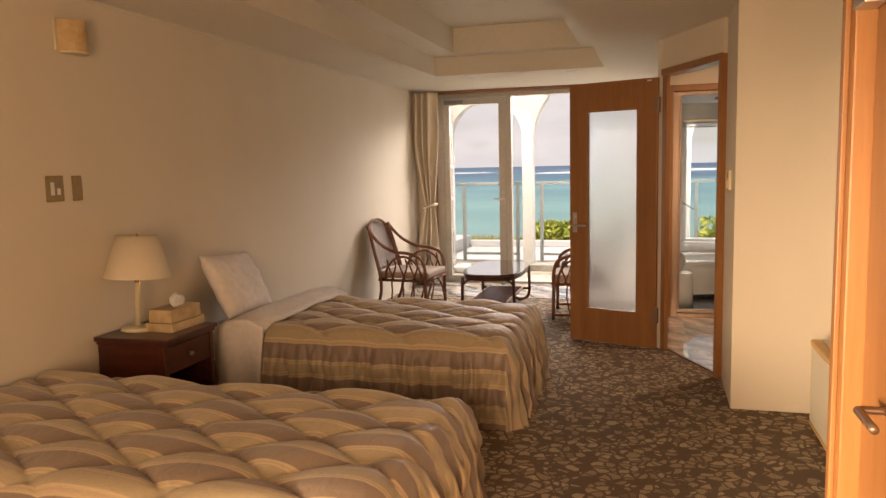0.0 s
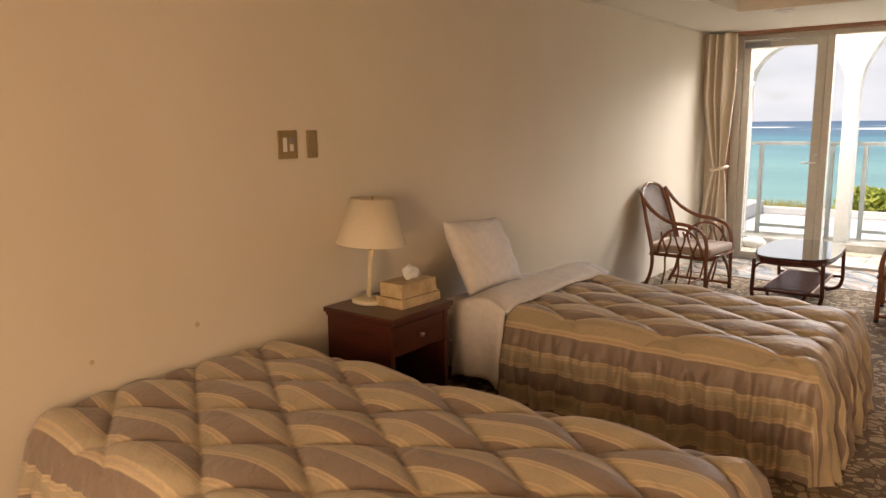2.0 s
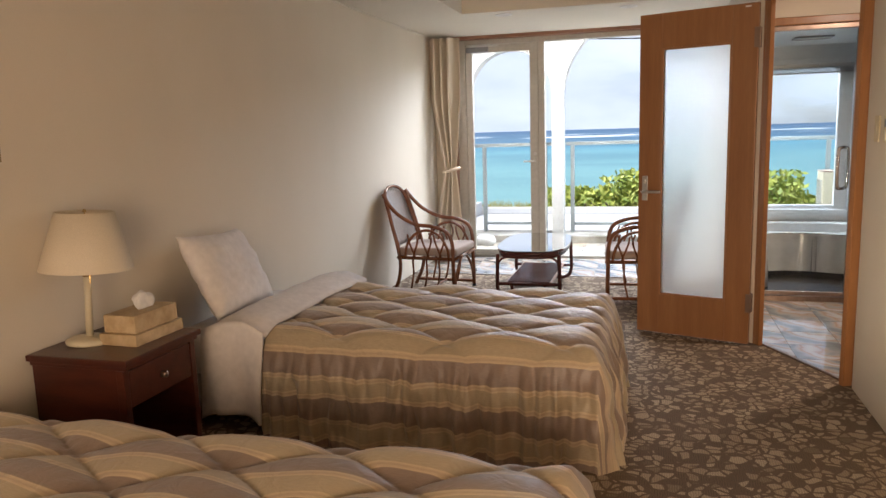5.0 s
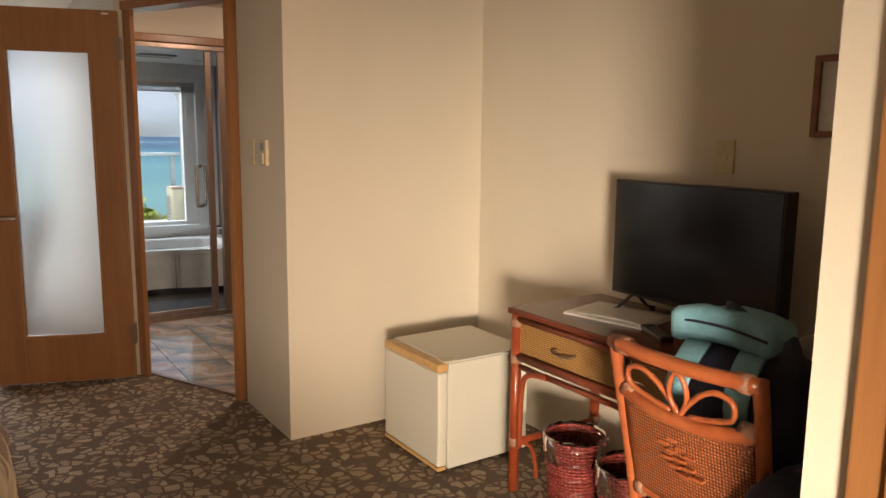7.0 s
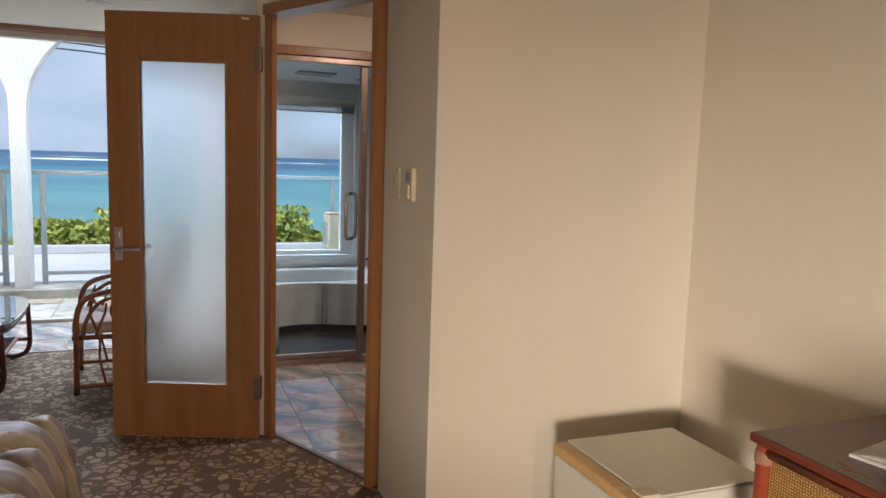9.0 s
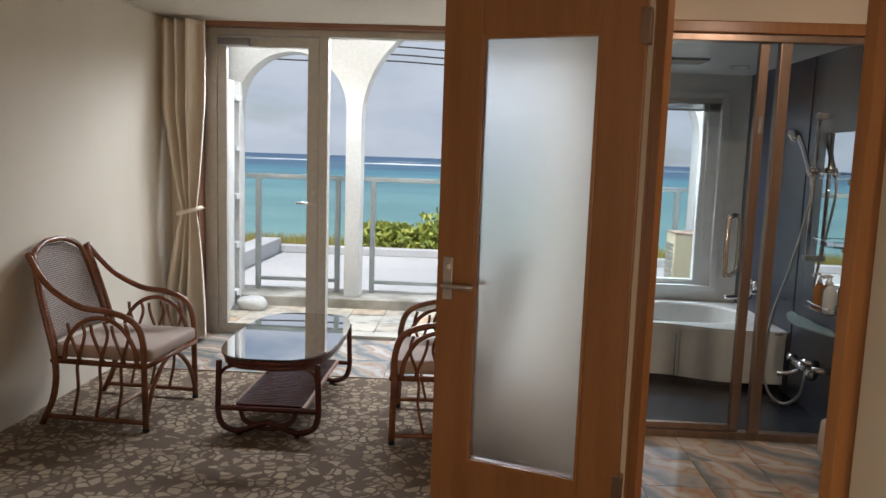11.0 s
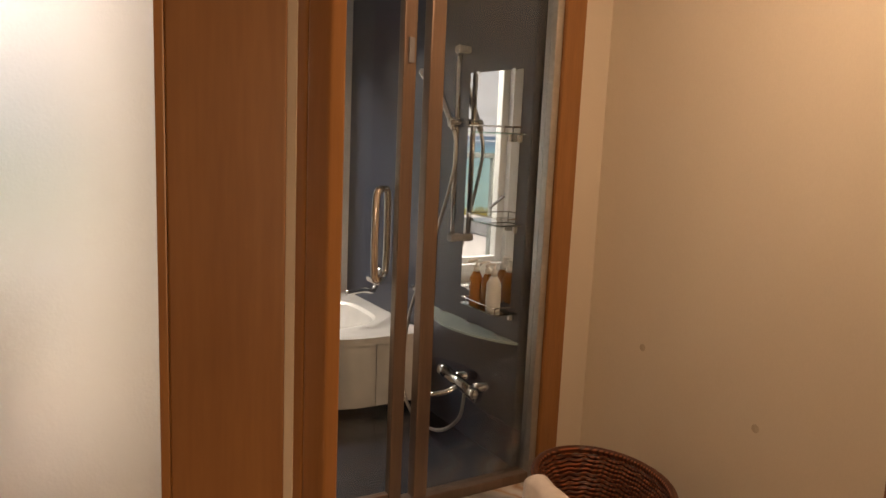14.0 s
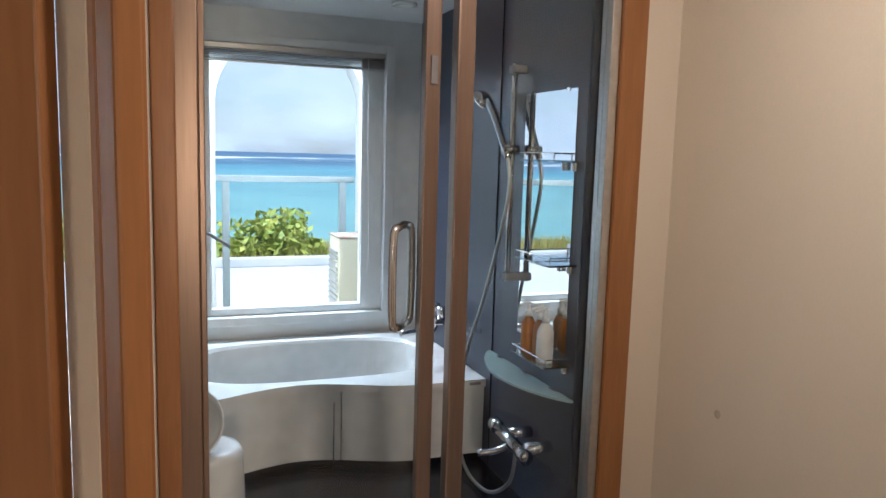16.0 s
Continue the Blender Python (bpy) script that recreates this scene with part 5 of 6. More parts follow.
# ---------- desk niche ----------
dk = thing("desk", pose(1.355, 2.0, 0), "red rattan desk with a mahogany top and woven drawer fronts", "desk")
DLn, DDp = 1.16, 0.49
part("top", box(-0.012, DDp, 0, DLn + 0.008, 0.722, 0.747, 0.008), "deskwood", dk, "polished mahogany top")
part("apron_rail", tube([(0.012, 0.03, 0.705), (0.012, DLn - 0.03, 0.705)], 0.016, smooth=0), "rattan_red", dk, "", True)
part("lower_rail", tube([(0.012, 0.03, 0.555), (0.012, DLn - 0.03, 0.555)], 0.017, smooth=0), "rattan_red", dk, "", True)
part("lower_rail", tube([(0.016, 0.03, 0.515), (0.016, DLn - 0.03, 0.515)], 0.012, smooth=0), "rattan_red", dk, "", True)
for y0, y1 in ((0.04, 0.56), (0.60, DLn - 0.04)):
    d = part("drawer", box(0.012, 0.03, y0, y1, 0.575, 0.69, 0.003), "cane_desk", dk, "golden woven cane drawer front")
    ym = (y0 + y1) / 2
    part("pull", tube([(0.012, ym - 0.05, 0.637), (-0.012, ym - 0.045, 0.632), (-0.014, ym, 0.625), (-0.012, ym + 0.045, 0.632), (0.012, ym + 0.05, 0.637)], 0.005, smooth=4, sides=6), "bronze", d, "dark metal pull", True)
part("carcase", box(0.031, DDp - 0.01, 0.03, DLn - 0.03, 0.56, 0.721), "darkwood", dk)
for y in (0.025, DLn - 0.025):
    for x in (0.012, DDp - 0.04):
        part("leg", tube([(x, y, 0), (x, y, 0.72)], 0.021, smooth=0, sides=12), "rattan_red", dk, "", True)
        for z in (0.545, 0.69, 0.205):
            part("binding", lathe([(0.0225, 0), (0.025, 0.008), (0.025, 0.026), (0.0225, 0.034)], 12, at=(x, y, z - 0.017)), "binding", dk, "", True)
    part("arch_brace", tube([(0.012, y + (0.03 if y < 0.5 else -0.03), 0.19), (0.012, y + (0.035 if y < 0.5 else -0.035), 0.42), (0.012, y + (0.075 if y < 0.5 else -0.075), 0.495), (0.012, y + (0.18 if y < 0.5 else -0.18), 0.515)], 0.012, smooth=5), "rattan_red", dk, "", True)
    part("low_stretcher", tube([(0.012, y, 0.20), (DDp - 0.04, y, 0.20)], 0.014, smooth=0), "rattan_red", dk)
    part("low_brace", tube([(0.03, y, 0.20), (0.10, y, 0.16), (0.13, y, 0.06), (0.13, y, 0.02)], 0.009, smooth=4), "rattan_red", dk, "", True)

tv = thing("television", pose(1.69, 2.59, 0.747, 0, 0, -4.5), "black flat-screen television on two splayed feet", "television")
part("bezel", box(-0.02, 0.035, -0.36, 0.378, 0.062, 0.497, 0.006), "black", tv)
part("screen", box(-0.0225, -0.0205, -0.35, 0.368, 0.075, 0.488), "screen", tv, "dark glossy screen")
part("back_bulge", box(0.035, 0.065, -0.25, 0.25, 0.10, 0.36, 0.012), "black", tv)
for s in (-1, 1):
    part("foot", tube([(0.01, s * 0.28, 0.07), (-0.06, s * 0.30, 0.012), (-0.10, s * 0.305, 0.006)], 0.006, smooth=0, sides=6), "black", tv)
    part("foot", tube([(0.01, s * 0.28, 0.07), (0.07, s * 0.27, 0.012), (0.10, s * 0.265, 0.006)], 0.006, smooth=0, sides=6), "black", tv)

pp = thing("paper_folder", pose(1.60, 2.83, 0.747, 0, 0, 12), "white papers in a clear folder on the desk", "papers")
part("paper_sheet", box(-0.12, 0.12, -0.165, 0.165, 0.0, 0.008, 0.002), "paper", pp)
bm = bmesh.new()
rows = [[bm.verts.new((-0.115 + 0.23 * i / 8, -0.16 + 0.32 * j / 8, 0.009 + 0.007 * (1 - i / 8) * math.sin(math.pi * j / 8) + 0.003 * (i / 8))) for j in range(9)] for i in range(9)]
for a, b in zip(rows, rows[1:]):
    for j in range(8):
        bm.faces.new((a[j], a[j + 1], b[j + 1], b[j]))
part("cover_sheet", bm, "paper", pp, "", True).modifiers.new("thick", "SOLIDIFY").thickness = 0.002
rc = thing("remote_control", pose(1.50, 2.57, 0.747, 0, 0, -28), "black television remote control", "remote control")
part("body", box(-0.024, 0.024, -0.09, 0.09, 0, 0.02, 0.006), "black", rc)
for i in range(4):
    for j in range(3):
        part("button", box(-0.016 + j * 0.012, -0.009 + j * 0.012, -0.07 + i * 0.03, -0.056 + i * 0.03, 0.0195, 0.0225), "grey_plastic", rc)

# small fridge
fg = thing("mini_fridge", pose(1.175, 3.39, 0), "small cream fridge with a wooden top trim", "fridge")
part("body", box(0.05, 0.47, 0.0, 0.455, 0.02, 0.475, 0.006), "fridge", fg)
fd = part("door", box(0.0, 0.046, 0.002, 0.453, 0.035, 0.44, 0.012, segs=3), "fridge", fg)
part("wood_trim", box(-0.004, 0.047, 0.0, 0.455, 0.442, 0.478, 0.009), "fridge_trim", fg, "light wooden handle strip")
part("bottom_trim", box(-0.001, 0.04, 0.002, 0.453, 0.018, 0.034, 0.003), "fridge_trim", fg)
part("top_lid", box(0.048, 0.475, 0.004, 0.451, 0.476, 0.483, 0.003), "fridge", fg)
for x in (0.09, 0.42):
    for y in (0.05, 0.40):
        part("foot", lathe([(0.016, 0), (0.016, 0.022)], 12, at=(x, y, 0)), "grey_plastic", fg)
part("top_hinge", box(0.03, 0.09, 0.005, 0.06, 0.479, 0.488, 0.003), "cream_plastic", fg)


def bin_basket(x, y, r, h, label):
    b = thing("waste_basket", pose(x, y, 0), label, "bin", "waste baskets")
    bm = bmesh.new()
    n = 18
    for i in range(n):
        f = i / (n - 1)
        rr = r * (0.78 + 0.22 * f)
        tube([((rr + 0.003 * (-1) ** (k + i)) * math.cos(2 * math.pi * k / 36), (rr + 0.003 * (-1) ** (k + i)) * math.sin(2 * math.pi * k / 36), 0.008 + (h - 0.016) * f) for k in range(36)], h / n * 0.56, bm, 6, True, 0)
    tagged(part("woven_wall", bm, "wicker_bin", b, "", True), kind="stuff")
    part("bottom", lathe([(r * 0.76, 0), (r * 0.78, 0.01)], 24), "wicker_bin", b)
    bm = bmesh.new()
    rows = []
    for i, (f, z) in enumerate(((0.93, h - 0.14), (0.95, h - 0.03), (1.0, h + 0.008), (1.07, h + 0.004), (1.075, h - 0.05), (1.06, h - 0.085))):
        rows.append([bm.verts.new(((r * f + 0.006 * noise.noise(Vector((k * 0.9, i * 1.7, x)))) * math.cos(2 * math.pi * k / 48), (r * f + 0.006 * noise.noise(Vector((k * 0.9, i * 1.7, x)))) * math.sin(2 * math.pi * k / 48), z + 0.012 * noise.noise(Vector((k * 0.5, i * 2.0, y))))) for k in range(48)])
    for a, c in zip(rows, rows[1:]):
        for k in range(48):
            bm.faces.new((a[k], a[(k + 1) % 48], c[(k + 1) % 48], c[k]))
    pane(part("bag_liner", bm, "film", b, "clear plastic bag liner", True))
    return b


bin_basket(1.50, 2.93, 0.115, 0.275, "red wicker waste basket lined with a clear bag")
bin_basket(1.50, 2.655, 0.11, 0.255, "dark red wicker waste basket under the desk")

# desk chair, its back to the room
dc = thing("desk_chair", pose(1.26, 2.09, 0, 0, 0, 0), "red rattan desk chair with a woven cane back", "chair")
dc.matrix_world = pose(1.26, 2.095, 0) @ Matrix.Diagonal((1, 0.91, 1, 1))
BW = 0.235
for s in (-1, 1):
    part("back_post", tube([(-0.10, s * 0.21, 0.0), (-0.13, s * 0.215, 0.25), (-0.15, s * 0.22, 0.45), (-0.20, s * 0.23, 0.70), (-0.24, s * 0.235, 0.875)], 0.019, smooth=5, sides=10), "rattan_chair", dc, "", True)
    part("front_leg", tube([(0.26, s * 0.21, 0.0), (0.26, s * 0.21, 0.43)], 0.018, smooth=0, sides=10), "rattan_chair", dc, "", True)
    for x, z in ((-0.243, 0.862), (-0.205, 0.735), (-0.15, 0.45)):
        part("binding", tube([(x, s * (0.218 if z > 0.5 else 0.20), z), (x, s * 0.17, z)], 0.0245, smooth=0, sides=10), "binding", dc, "pale cane binding", True)
    part("side_rail", tube([(-0.14, s * 0.21, 0.42), (0.26, s * 0.21, 0.42)], 0.016, smooth=0), "rattan_chair", dc)
    part("low_rail", tube([(-0.12, s * 0.21, 0.16), (0.26, s * 0.21, 0.16)], 0.012, smooth=0), "rattan_chair", dc)
part("top_rail", tube([(-0.243, -0.24, 0.865), (-0.262, -0.1, 0.862), (-0.266, 0, 0.862), (-0.262, 0.1, 0.862), (-0.243, 0.24, 0.865)], 0.019, smooth=5, sides=10), "rattan_chair", dc, "", True)
part("mid_rail", tube([(-0.205, -0.235, 0.735), (-0.228, -0.1, 0.715), (-0.232, 0, 0.712), (-0.228, 0.1, 0.715), (-0.205, 0.235, 0.735)], 0.019, smooth=5, sides=10), "rattan_chair", dc, "", True)
part("bottom_rail", tube([(-0.15, -0.22, 0.455), (-0.165, 0, 0.452), (-0.15, 0.22, 0.455)], 0.016, smooth=5, sides=10), "rattan_chair", dc, "", True)
for s in (-1, 1):
    part("scroll", tube([(-0.232, 0.0, 0.73), (-0.238, s * 0.035, 0.765), (-0.245, s * 0.075, 0.80), (-0.248, s * 0.125, 0.82), (-0.245, s * 0.17, 0.805), (-0.238, s * 0.165, 0.765), (-0.23, s * 0.10, 0.742), (-0.23, s * 0.03, 0.73)], 0.008, smooth=5, sides=6), "rattan_chair", dc, "", True)
part("scroll", tube([(-0.232, 0.0, 0.73), (-0.24, -0.028, 0.77), (-0.246, -0.022, 0.815), (-0.25, 0.0, 0.838), (-0.246, 0.022, 0.815), (-0.24, 0.028, 0.77)], 0.008, smooth=5, sides=6, closed=True), "rattan_chair", dc, "", True)
bm = bmesh.new()
rows = []
for i in range(11):
    f = i / 10
    z = 0.46 + 0.25 * f
    rows.append([bm.verts.new((-0.152 - 0.055 * f - 0.018 * (1 - (2 * j / 14 - 1) ** 2), 0.212 * (2 * j / 14 - 1), z)) for j in range(15)])
for a, b in zip(rows, rows[1:]):
    for j in range(14):
        bm.faces.new((a[j], a[j + 1], b[j + 1], b[j]))
part("back_panel", bm, "cane_chair", dc, "woven red cane back panel", True).modifiers.new("thick", "SOLIDIFY").thickness = 0.008
for k, (y, z) in enumerate(((0.06, 0.635), (0.03, 0.62), (0.0, 0.605), (-0.03, 0.59), (-0.06, 0.575), (0.045, 0.60), (0.015, 0.585), (-0.015, 0.57), (0.03, 0.65), (0.0, 0.635), (-0.03, 0.62))):
    part("weave_strip", box(-0.222 - 0.0, -0.205, y - 0.016, y + 0.016, z - 0.004, z + 0.004, 0.002), "rattan_chair", dc)
part("seat", box(-0.15, 0.28, -0.22, 0.22, 0.425, 0.45, 0.01), "cane_chair", dc)
part("front_rail", tube([(0.26, -0.21, 0.42), (0.26, 0.21, 0.42)], 0.016, smooth=0), "rattan_chair", dc)


def soft_blob(sx, sy, sz, seed, rough=0.18, sub=4):
    bm = bmesh.new()
    bmesh.ops.create_icosphere(bm, subdivisions=sub, radius=1)
    for v in bm.verts:
        p = v.co.copy()
        q = Vector([math.copysign(abs(c) ** 0.75, c) for c in p])
        q *= 1 + rough * noise.noise(p * 1.8 + Vector((seed, 0, 0))) + rough * 0.45 * noise.noise(p * 5 + Vector((0, seed, 0)))
        v.co = Vector((q.x * sx, q.y * sy, q.z * sz))
    return bm


def padded_strap(y, lean):
    """A flat padded band that bows out from under the flap and runs down to the seat."""
    bm = bmesh.new()
    rows = []
    for i in range(25):
        f = i / 24
        z = 0.415 - 0.36 * f
        x = -0.085 - 0.085 * math.sin(math.pi * min(1, f * 1.25)) ** 0.8
        hw = 0.037 * (1 - 0.45 * f ** 2)
        yy = y + lean * f
        rows.append([bm.verts.new((x - 0.010 * (1 - u * u), yy + hw * u, z)) for u in (-1, -0.85, -0.4, 0, 0.4, 0.85, 1)])
    for p, q in zip(rows, rows[1:]):
        for j in range(6):
            bm.faces.new((p[j], q[j], q[j + 1], p[j + 1]))
    bmesh.ops.recalc_face_normals(bm, faces=bm.faces)
    return bm


def rolled_flap():
    """A soft rounded box with puckered creases round its zip."""
    bm = box(-0.085, 0.085, -0.135, 0.155, -0.045, 0.048, 0.036, segs=4)
    bmesh.ops.subdivide_edges(bm, edges=[e for e in bm.edges if e.calc_length() > 0.04], cuts=10, use_grid_fill=True)
    for v in bm.verts:
        n = 0.016 * noise.noise(v.co * 9 + Vector((3, 0, 0))) + 0.007 * noise.noise(v.co * 30)
        v.co += Vector((v.co.x * 0.9, 0, v.co.z)).normalized() * n
        v.co.z -= 0.9 * v.co.y ** 2
    return bm


bpk = thing("backpack", pose(1.33, 2.12, 0.452), "teal and navy backpack standing on the desk chair", "backpack")
part("body", moved(soft_blob(0.115, 0.165, 0.235, 3), pose(0.02, 0, 0.22)), "navy", bpk, "dark navy body", True)
part("top_flap", moved(rolled_flap(), pose(-0.03, 0.02, 0.452, 0, 8, 6)), "teal", bpk, "teal rolled top flap", True)
part("zip", tube([(-0.122, -0.13, 0.455), (-0.128, -0.03, 0.468), (-0.126, 0.08, 0.466), (-0.118, 0.15, 0.455)], 0.004, smooth=4, sides=6), "navy", bpk, "", True)
for y, lean in ((-0.075, -0.03), (0.085, 0.03)):
    part("shoulder_strap", padded_strap(y, lean), "teal", bpk, "padded teal shoulder strap", True).modifiers.new("thick", "SOLIDIFY").thickness = 0.018
part("side_flap", moved(soft_blob(0.06, 0.05, 0.12, 5), pose(0.0, 0.17, 0.2)), "teal", bpk, "", True)
part("grab_loop", tube([(-0.05, -0.03, 0.49), (-0.09, 0.0, 0.525), (-0.05, 0.03, 0.49)], 0.008, smooth=5), "navy", bpk, "", True)
cl = thing("folded_clothes", pose(1.58, 1.93, 0.747), "pile of dark and grey clothes on the desk", "clothes")
part("cloth", moved(soft_blob(0.17, 0.17, 0.075, 12, 0.3), pose(0, 0, 0.062)), "clothgrey", cl, "", True)
jk = thing("jacket", pose(1.12, 1.83, 0.0), "black jacket heaped on a bag beside the desk", "clothes")
part("cloth", moved(soft_blob(0.13, 0.12, 0.33, 20, 0.2), pose(0, 0, 0.34)), "navy", jk, "", True)

# wall fittings
def switch_plate(m, w, h, label, mat="plate", rockers=()):
    s = thing("wall_switch", m, label, "switch", "")
    part("plate", box(-w / 2, w / 2, -0.008, 0, -h / 2, h / 2, 0.003), mat, s)
    for x, z, rw, rh, mt in rockers:
        part("rocker", box(x - rw / 2, x + rw / 2, -0.011, -0.0075, z - rh / 2, z + rh / 2, 0.0015), mt, s)
    return s


switch_plate(pose(WX, 2.555, 1.366, 0, 0, 90), 0.108, 0.125, "gold wall plate with two rocker switches", rockers=((-0.018, 0.0, 0.022, 0.062, "paper"), (0.02, 0.02, 0.02, 0.024, "grey_plastic"), (0.02, -0.014, 0.02, 0.03, "paper")))
switch_plate(pose(WX, 2.70, 1.364, 0, 0, 90), 0.062, 0.125, "blank gold wall plate")
switch_plate(pose(NX, 2.61, 1.335, 0, 0, -90), 0.075, 0.118, "cream wall plate with one small socket", "ivory_plastic", ((0, 0, 0.02, 0.02, "cream_plastic"),))
switch_plate(pose(RX, 4.475, 1.315, 0, 0, -90), 0.07, 0.12, "narrow cream switch plate beside the doorway", "ivory_plastic", ((0, 0, 0.018, 0.05, "cream_plastic"),))
th = thing("thermostat", pose(RX, 4.29, 1.314, 0, 0, -90), "cream air conditioner remote in a wall holder", "thermostat")
part("holder", box(-0.04, 0.04, -0.018, 0, -0.06, 0.06, 0.006), "ivory_plastic", th)
part("display", box(-0.022, 0.022, -0.021, -0.017, 0.01, 0.045, 0.002), "grey_plastic", th, "dark display")
part("cover", box(-0.024, 0.024, -0.028, -0.0185, -0.05, 0.0, 0.005), "cream_plastic", th)
sc = thing("wall_sconce", pose(WX, 2.715, 2.03), "coral stone wall lamp, unlit", "wall lamp")
part("back_plate", box(0, 0.012, -0.09, 0.09, 0.0, 0.16, 0.004), "cream_plastic", sc)
bm = bmesh.new()
for z0, z1, rr in ((0.0, 0.15, 0.075),):
    pts = [(0.012 + rr * math.sin(math.pi * k / 16) * 1.15, -rr * math.cos(math.pi * k / 16)) for k in range(17)]
    prism(pts, z0, z1, bm)
part("shade", bm, "sconce", sc, "half-round coral stone shade")
part("bottom_rim", prism([(0.012 + 0.08 * math.sin(math.pi * k / 16) * 1.15, -0.08 * math.cos(math.pi * k / 16)) for k in range(17)], -0.008, -0.0005), "cream_plastic", sc)
pc = thing("framed_picture", pose(NX, 2.13, 1.53, 0, 0, -90), "small framed calligraphy sheet in a brown wooden frame", "picture")
for x0, x1, z0, z1 in ((-0.17, -0.15, -0.125, 0.125), (0.15, 0.17, -0.125, 0.125), (-0.15, 0.15, -0.125, -0.105), (-0.15, 0.15, 0.105, 0.125)):
    part("frame_bar", box(x0, x1, -0.022, 0, z0, z1, 0.003), "rail_wood", pc)
part("sheet", box(-0.15, 0.15, -0.008, -0.002, -0.105, 0.105), "paper", pc, "white calligraphy sheet")
for i, (x, n) in enumerate(((-0.02, 5), (-0.05, 4), (0.01, 5))):
    for k in range(n):
        part("brush_stroke", box(x - 0.008 + 0.003 * (k % 2), x + 0.007, -0.0095, -0.0075, 0.06 - k * 0.03, 0.072 - k * 0.03), "grey_plastic", pc)


def downlight(x, y, z):
    d = thing("downlight", pose(x, y, z), "round recessed ceiling light with a white ring, unlit", "ceiling light", "recessed downlights")
    part("ring", lathe([(0.072, 0), (0.072, -0.006), (0.058, -0.009), (0.05, -0.001), (0.045, -0.0005)], 32), "paper", d, "", True)
    part("reflector", lathe([(0.044, -0.0012), (0.02, -0.0008)], 24), "silver", d)
    return d


downlight(-1.425, 6.98, CZ)
downlight(-0.40, 7.01, CZ)
cl2 = thing("ceiling_lamp", pose(-0.92, 4.35, 2.74), "small round white lamp in the ceiling recess, unlit", "ceiling light")
part("dome", lathe([(0.09, 0), (0.10, -0.02), (0.085, -0.06), (0.04, -0.08)], 28), "paper", cl2, "", True)
part("base_ring", lathe([(0.105, 0), (0.105, -0.012)], 28), "paper", cl2)

# ---------- balcony and outside ----------
structure("balcony_slab", box(-2.6, 2.6, 8.45, 10.1, -0.3, -0.045), "conc", "balcony slab", "balcony floor")
structure("balcony_ceiling", box(-3.2, 2.6, 8.45, 9.6, 2.74, 3.0), "plaster", "white balcony ceiling", "ceiling")
structure("wall_balcony_west", box(-2.62, -2.44, 8.45, 9.6, -0.1, 2.74), "plaster", "white balcony side wall", "wall")
structure("wall_balcony_east", box(2.1, 2.3, 8.55, 9.6, -0.1, 2.74), "plaster", "white balcony end wall", "wall")


def arched_wall():
    """The balcony front: a white wall with three round-headed openings over a low kerb."""
    bm = bmesh.new()
    y0, y1, top = 9.68, 9.90, 3.0
    outline = []
    for x0, x1, spring in ((-2.39, -1.375, 1.80), (-1.236, 0.67, 1.72), (0.816, 1.818, 1.66)):
        r = (x1 - x0) / 2
        outline.append((x0, 0.06))
        outline += [((x0 + x1) / 2 - r * math.cos(math.pi * k / 28), spring + r * math.sin(math.pi * k / 28)) for k in range(29)]
        outline.append((x1, 0.06))
    pts = [(-2.9, 0.06)] + outline + [(2.6, 0.06), (2.6, top), (-2.9, top)]
    a = [bm.verts.new((x, y0, z)) for x, z in pts]
    b = [bm.verts.new((x, y1, z)) for x, z in pts]
    ea = [bm.edges.new((a[i], a[(i + 1) % len(a)])) for i in range(len(a))]
    eb = [bm.edges.new((b[i], b[(i + 1) % len(b)])) for i in range(len(b))]
    bmesh.ops.triangle_fill(bm, use_beauty=True, edges=ea)
    bmesh.ops.triangle_fill(bm, use_beauty=True, edges=eb)
    for i in range(len(a)):
        j = (i + 1) % len(a)
        bm.faces.new((a[i], a[j], b[j], b[i]))
    bmesh.ops.recalc_face_normals(bm, faces=bm.faces)
    return bm


structure("wall_arcade", arched_wall(), "plaster", "white arcade wall with round arches", "arcade")
structure("kerb_balcony", box(-2.9, 2.6, 9.60, 10.12, -0.3, 0.058, 0.012), "conc", "low weathered concrete kerb", "kerb")


def railing(x0, x1, inset=0.085, y=9.955):
    r = thing("balcony_railing", pose(x0, y, 0.058), "grey-green metal railing with glass infill", "railing", "balcony railings")
    L = x1 - x0
    part("top_rail", box(0, L, -0.03, 0.03, 1.085, 1.13, 0.006), "rail", r)
    part("bottom_rail", box(0.09, L - 0.09, -0.018, 0.018, 0.09, 0.125, 0.004), "rail", r)
    pane(part("glass_infill", box(0.09, L - 0.09, -0.004, 0.004, 0.125, 1.085), "pane", r, "clear glass infill"))
    n = max(2, round(L / 0.85) + 1)
    for i in range(n):
        x = inset + (L - 2 * inset) * i / (n - 1)
        part("post", box(x - 0.024, x + 0.024, -0.024, 0.024, 0, 1.084, 0.004), "rail", r)
    return r


railing(-2.39, -1.375, 0.118)
railing(-1.236, 0.67)
railing(0.816, 1.818)

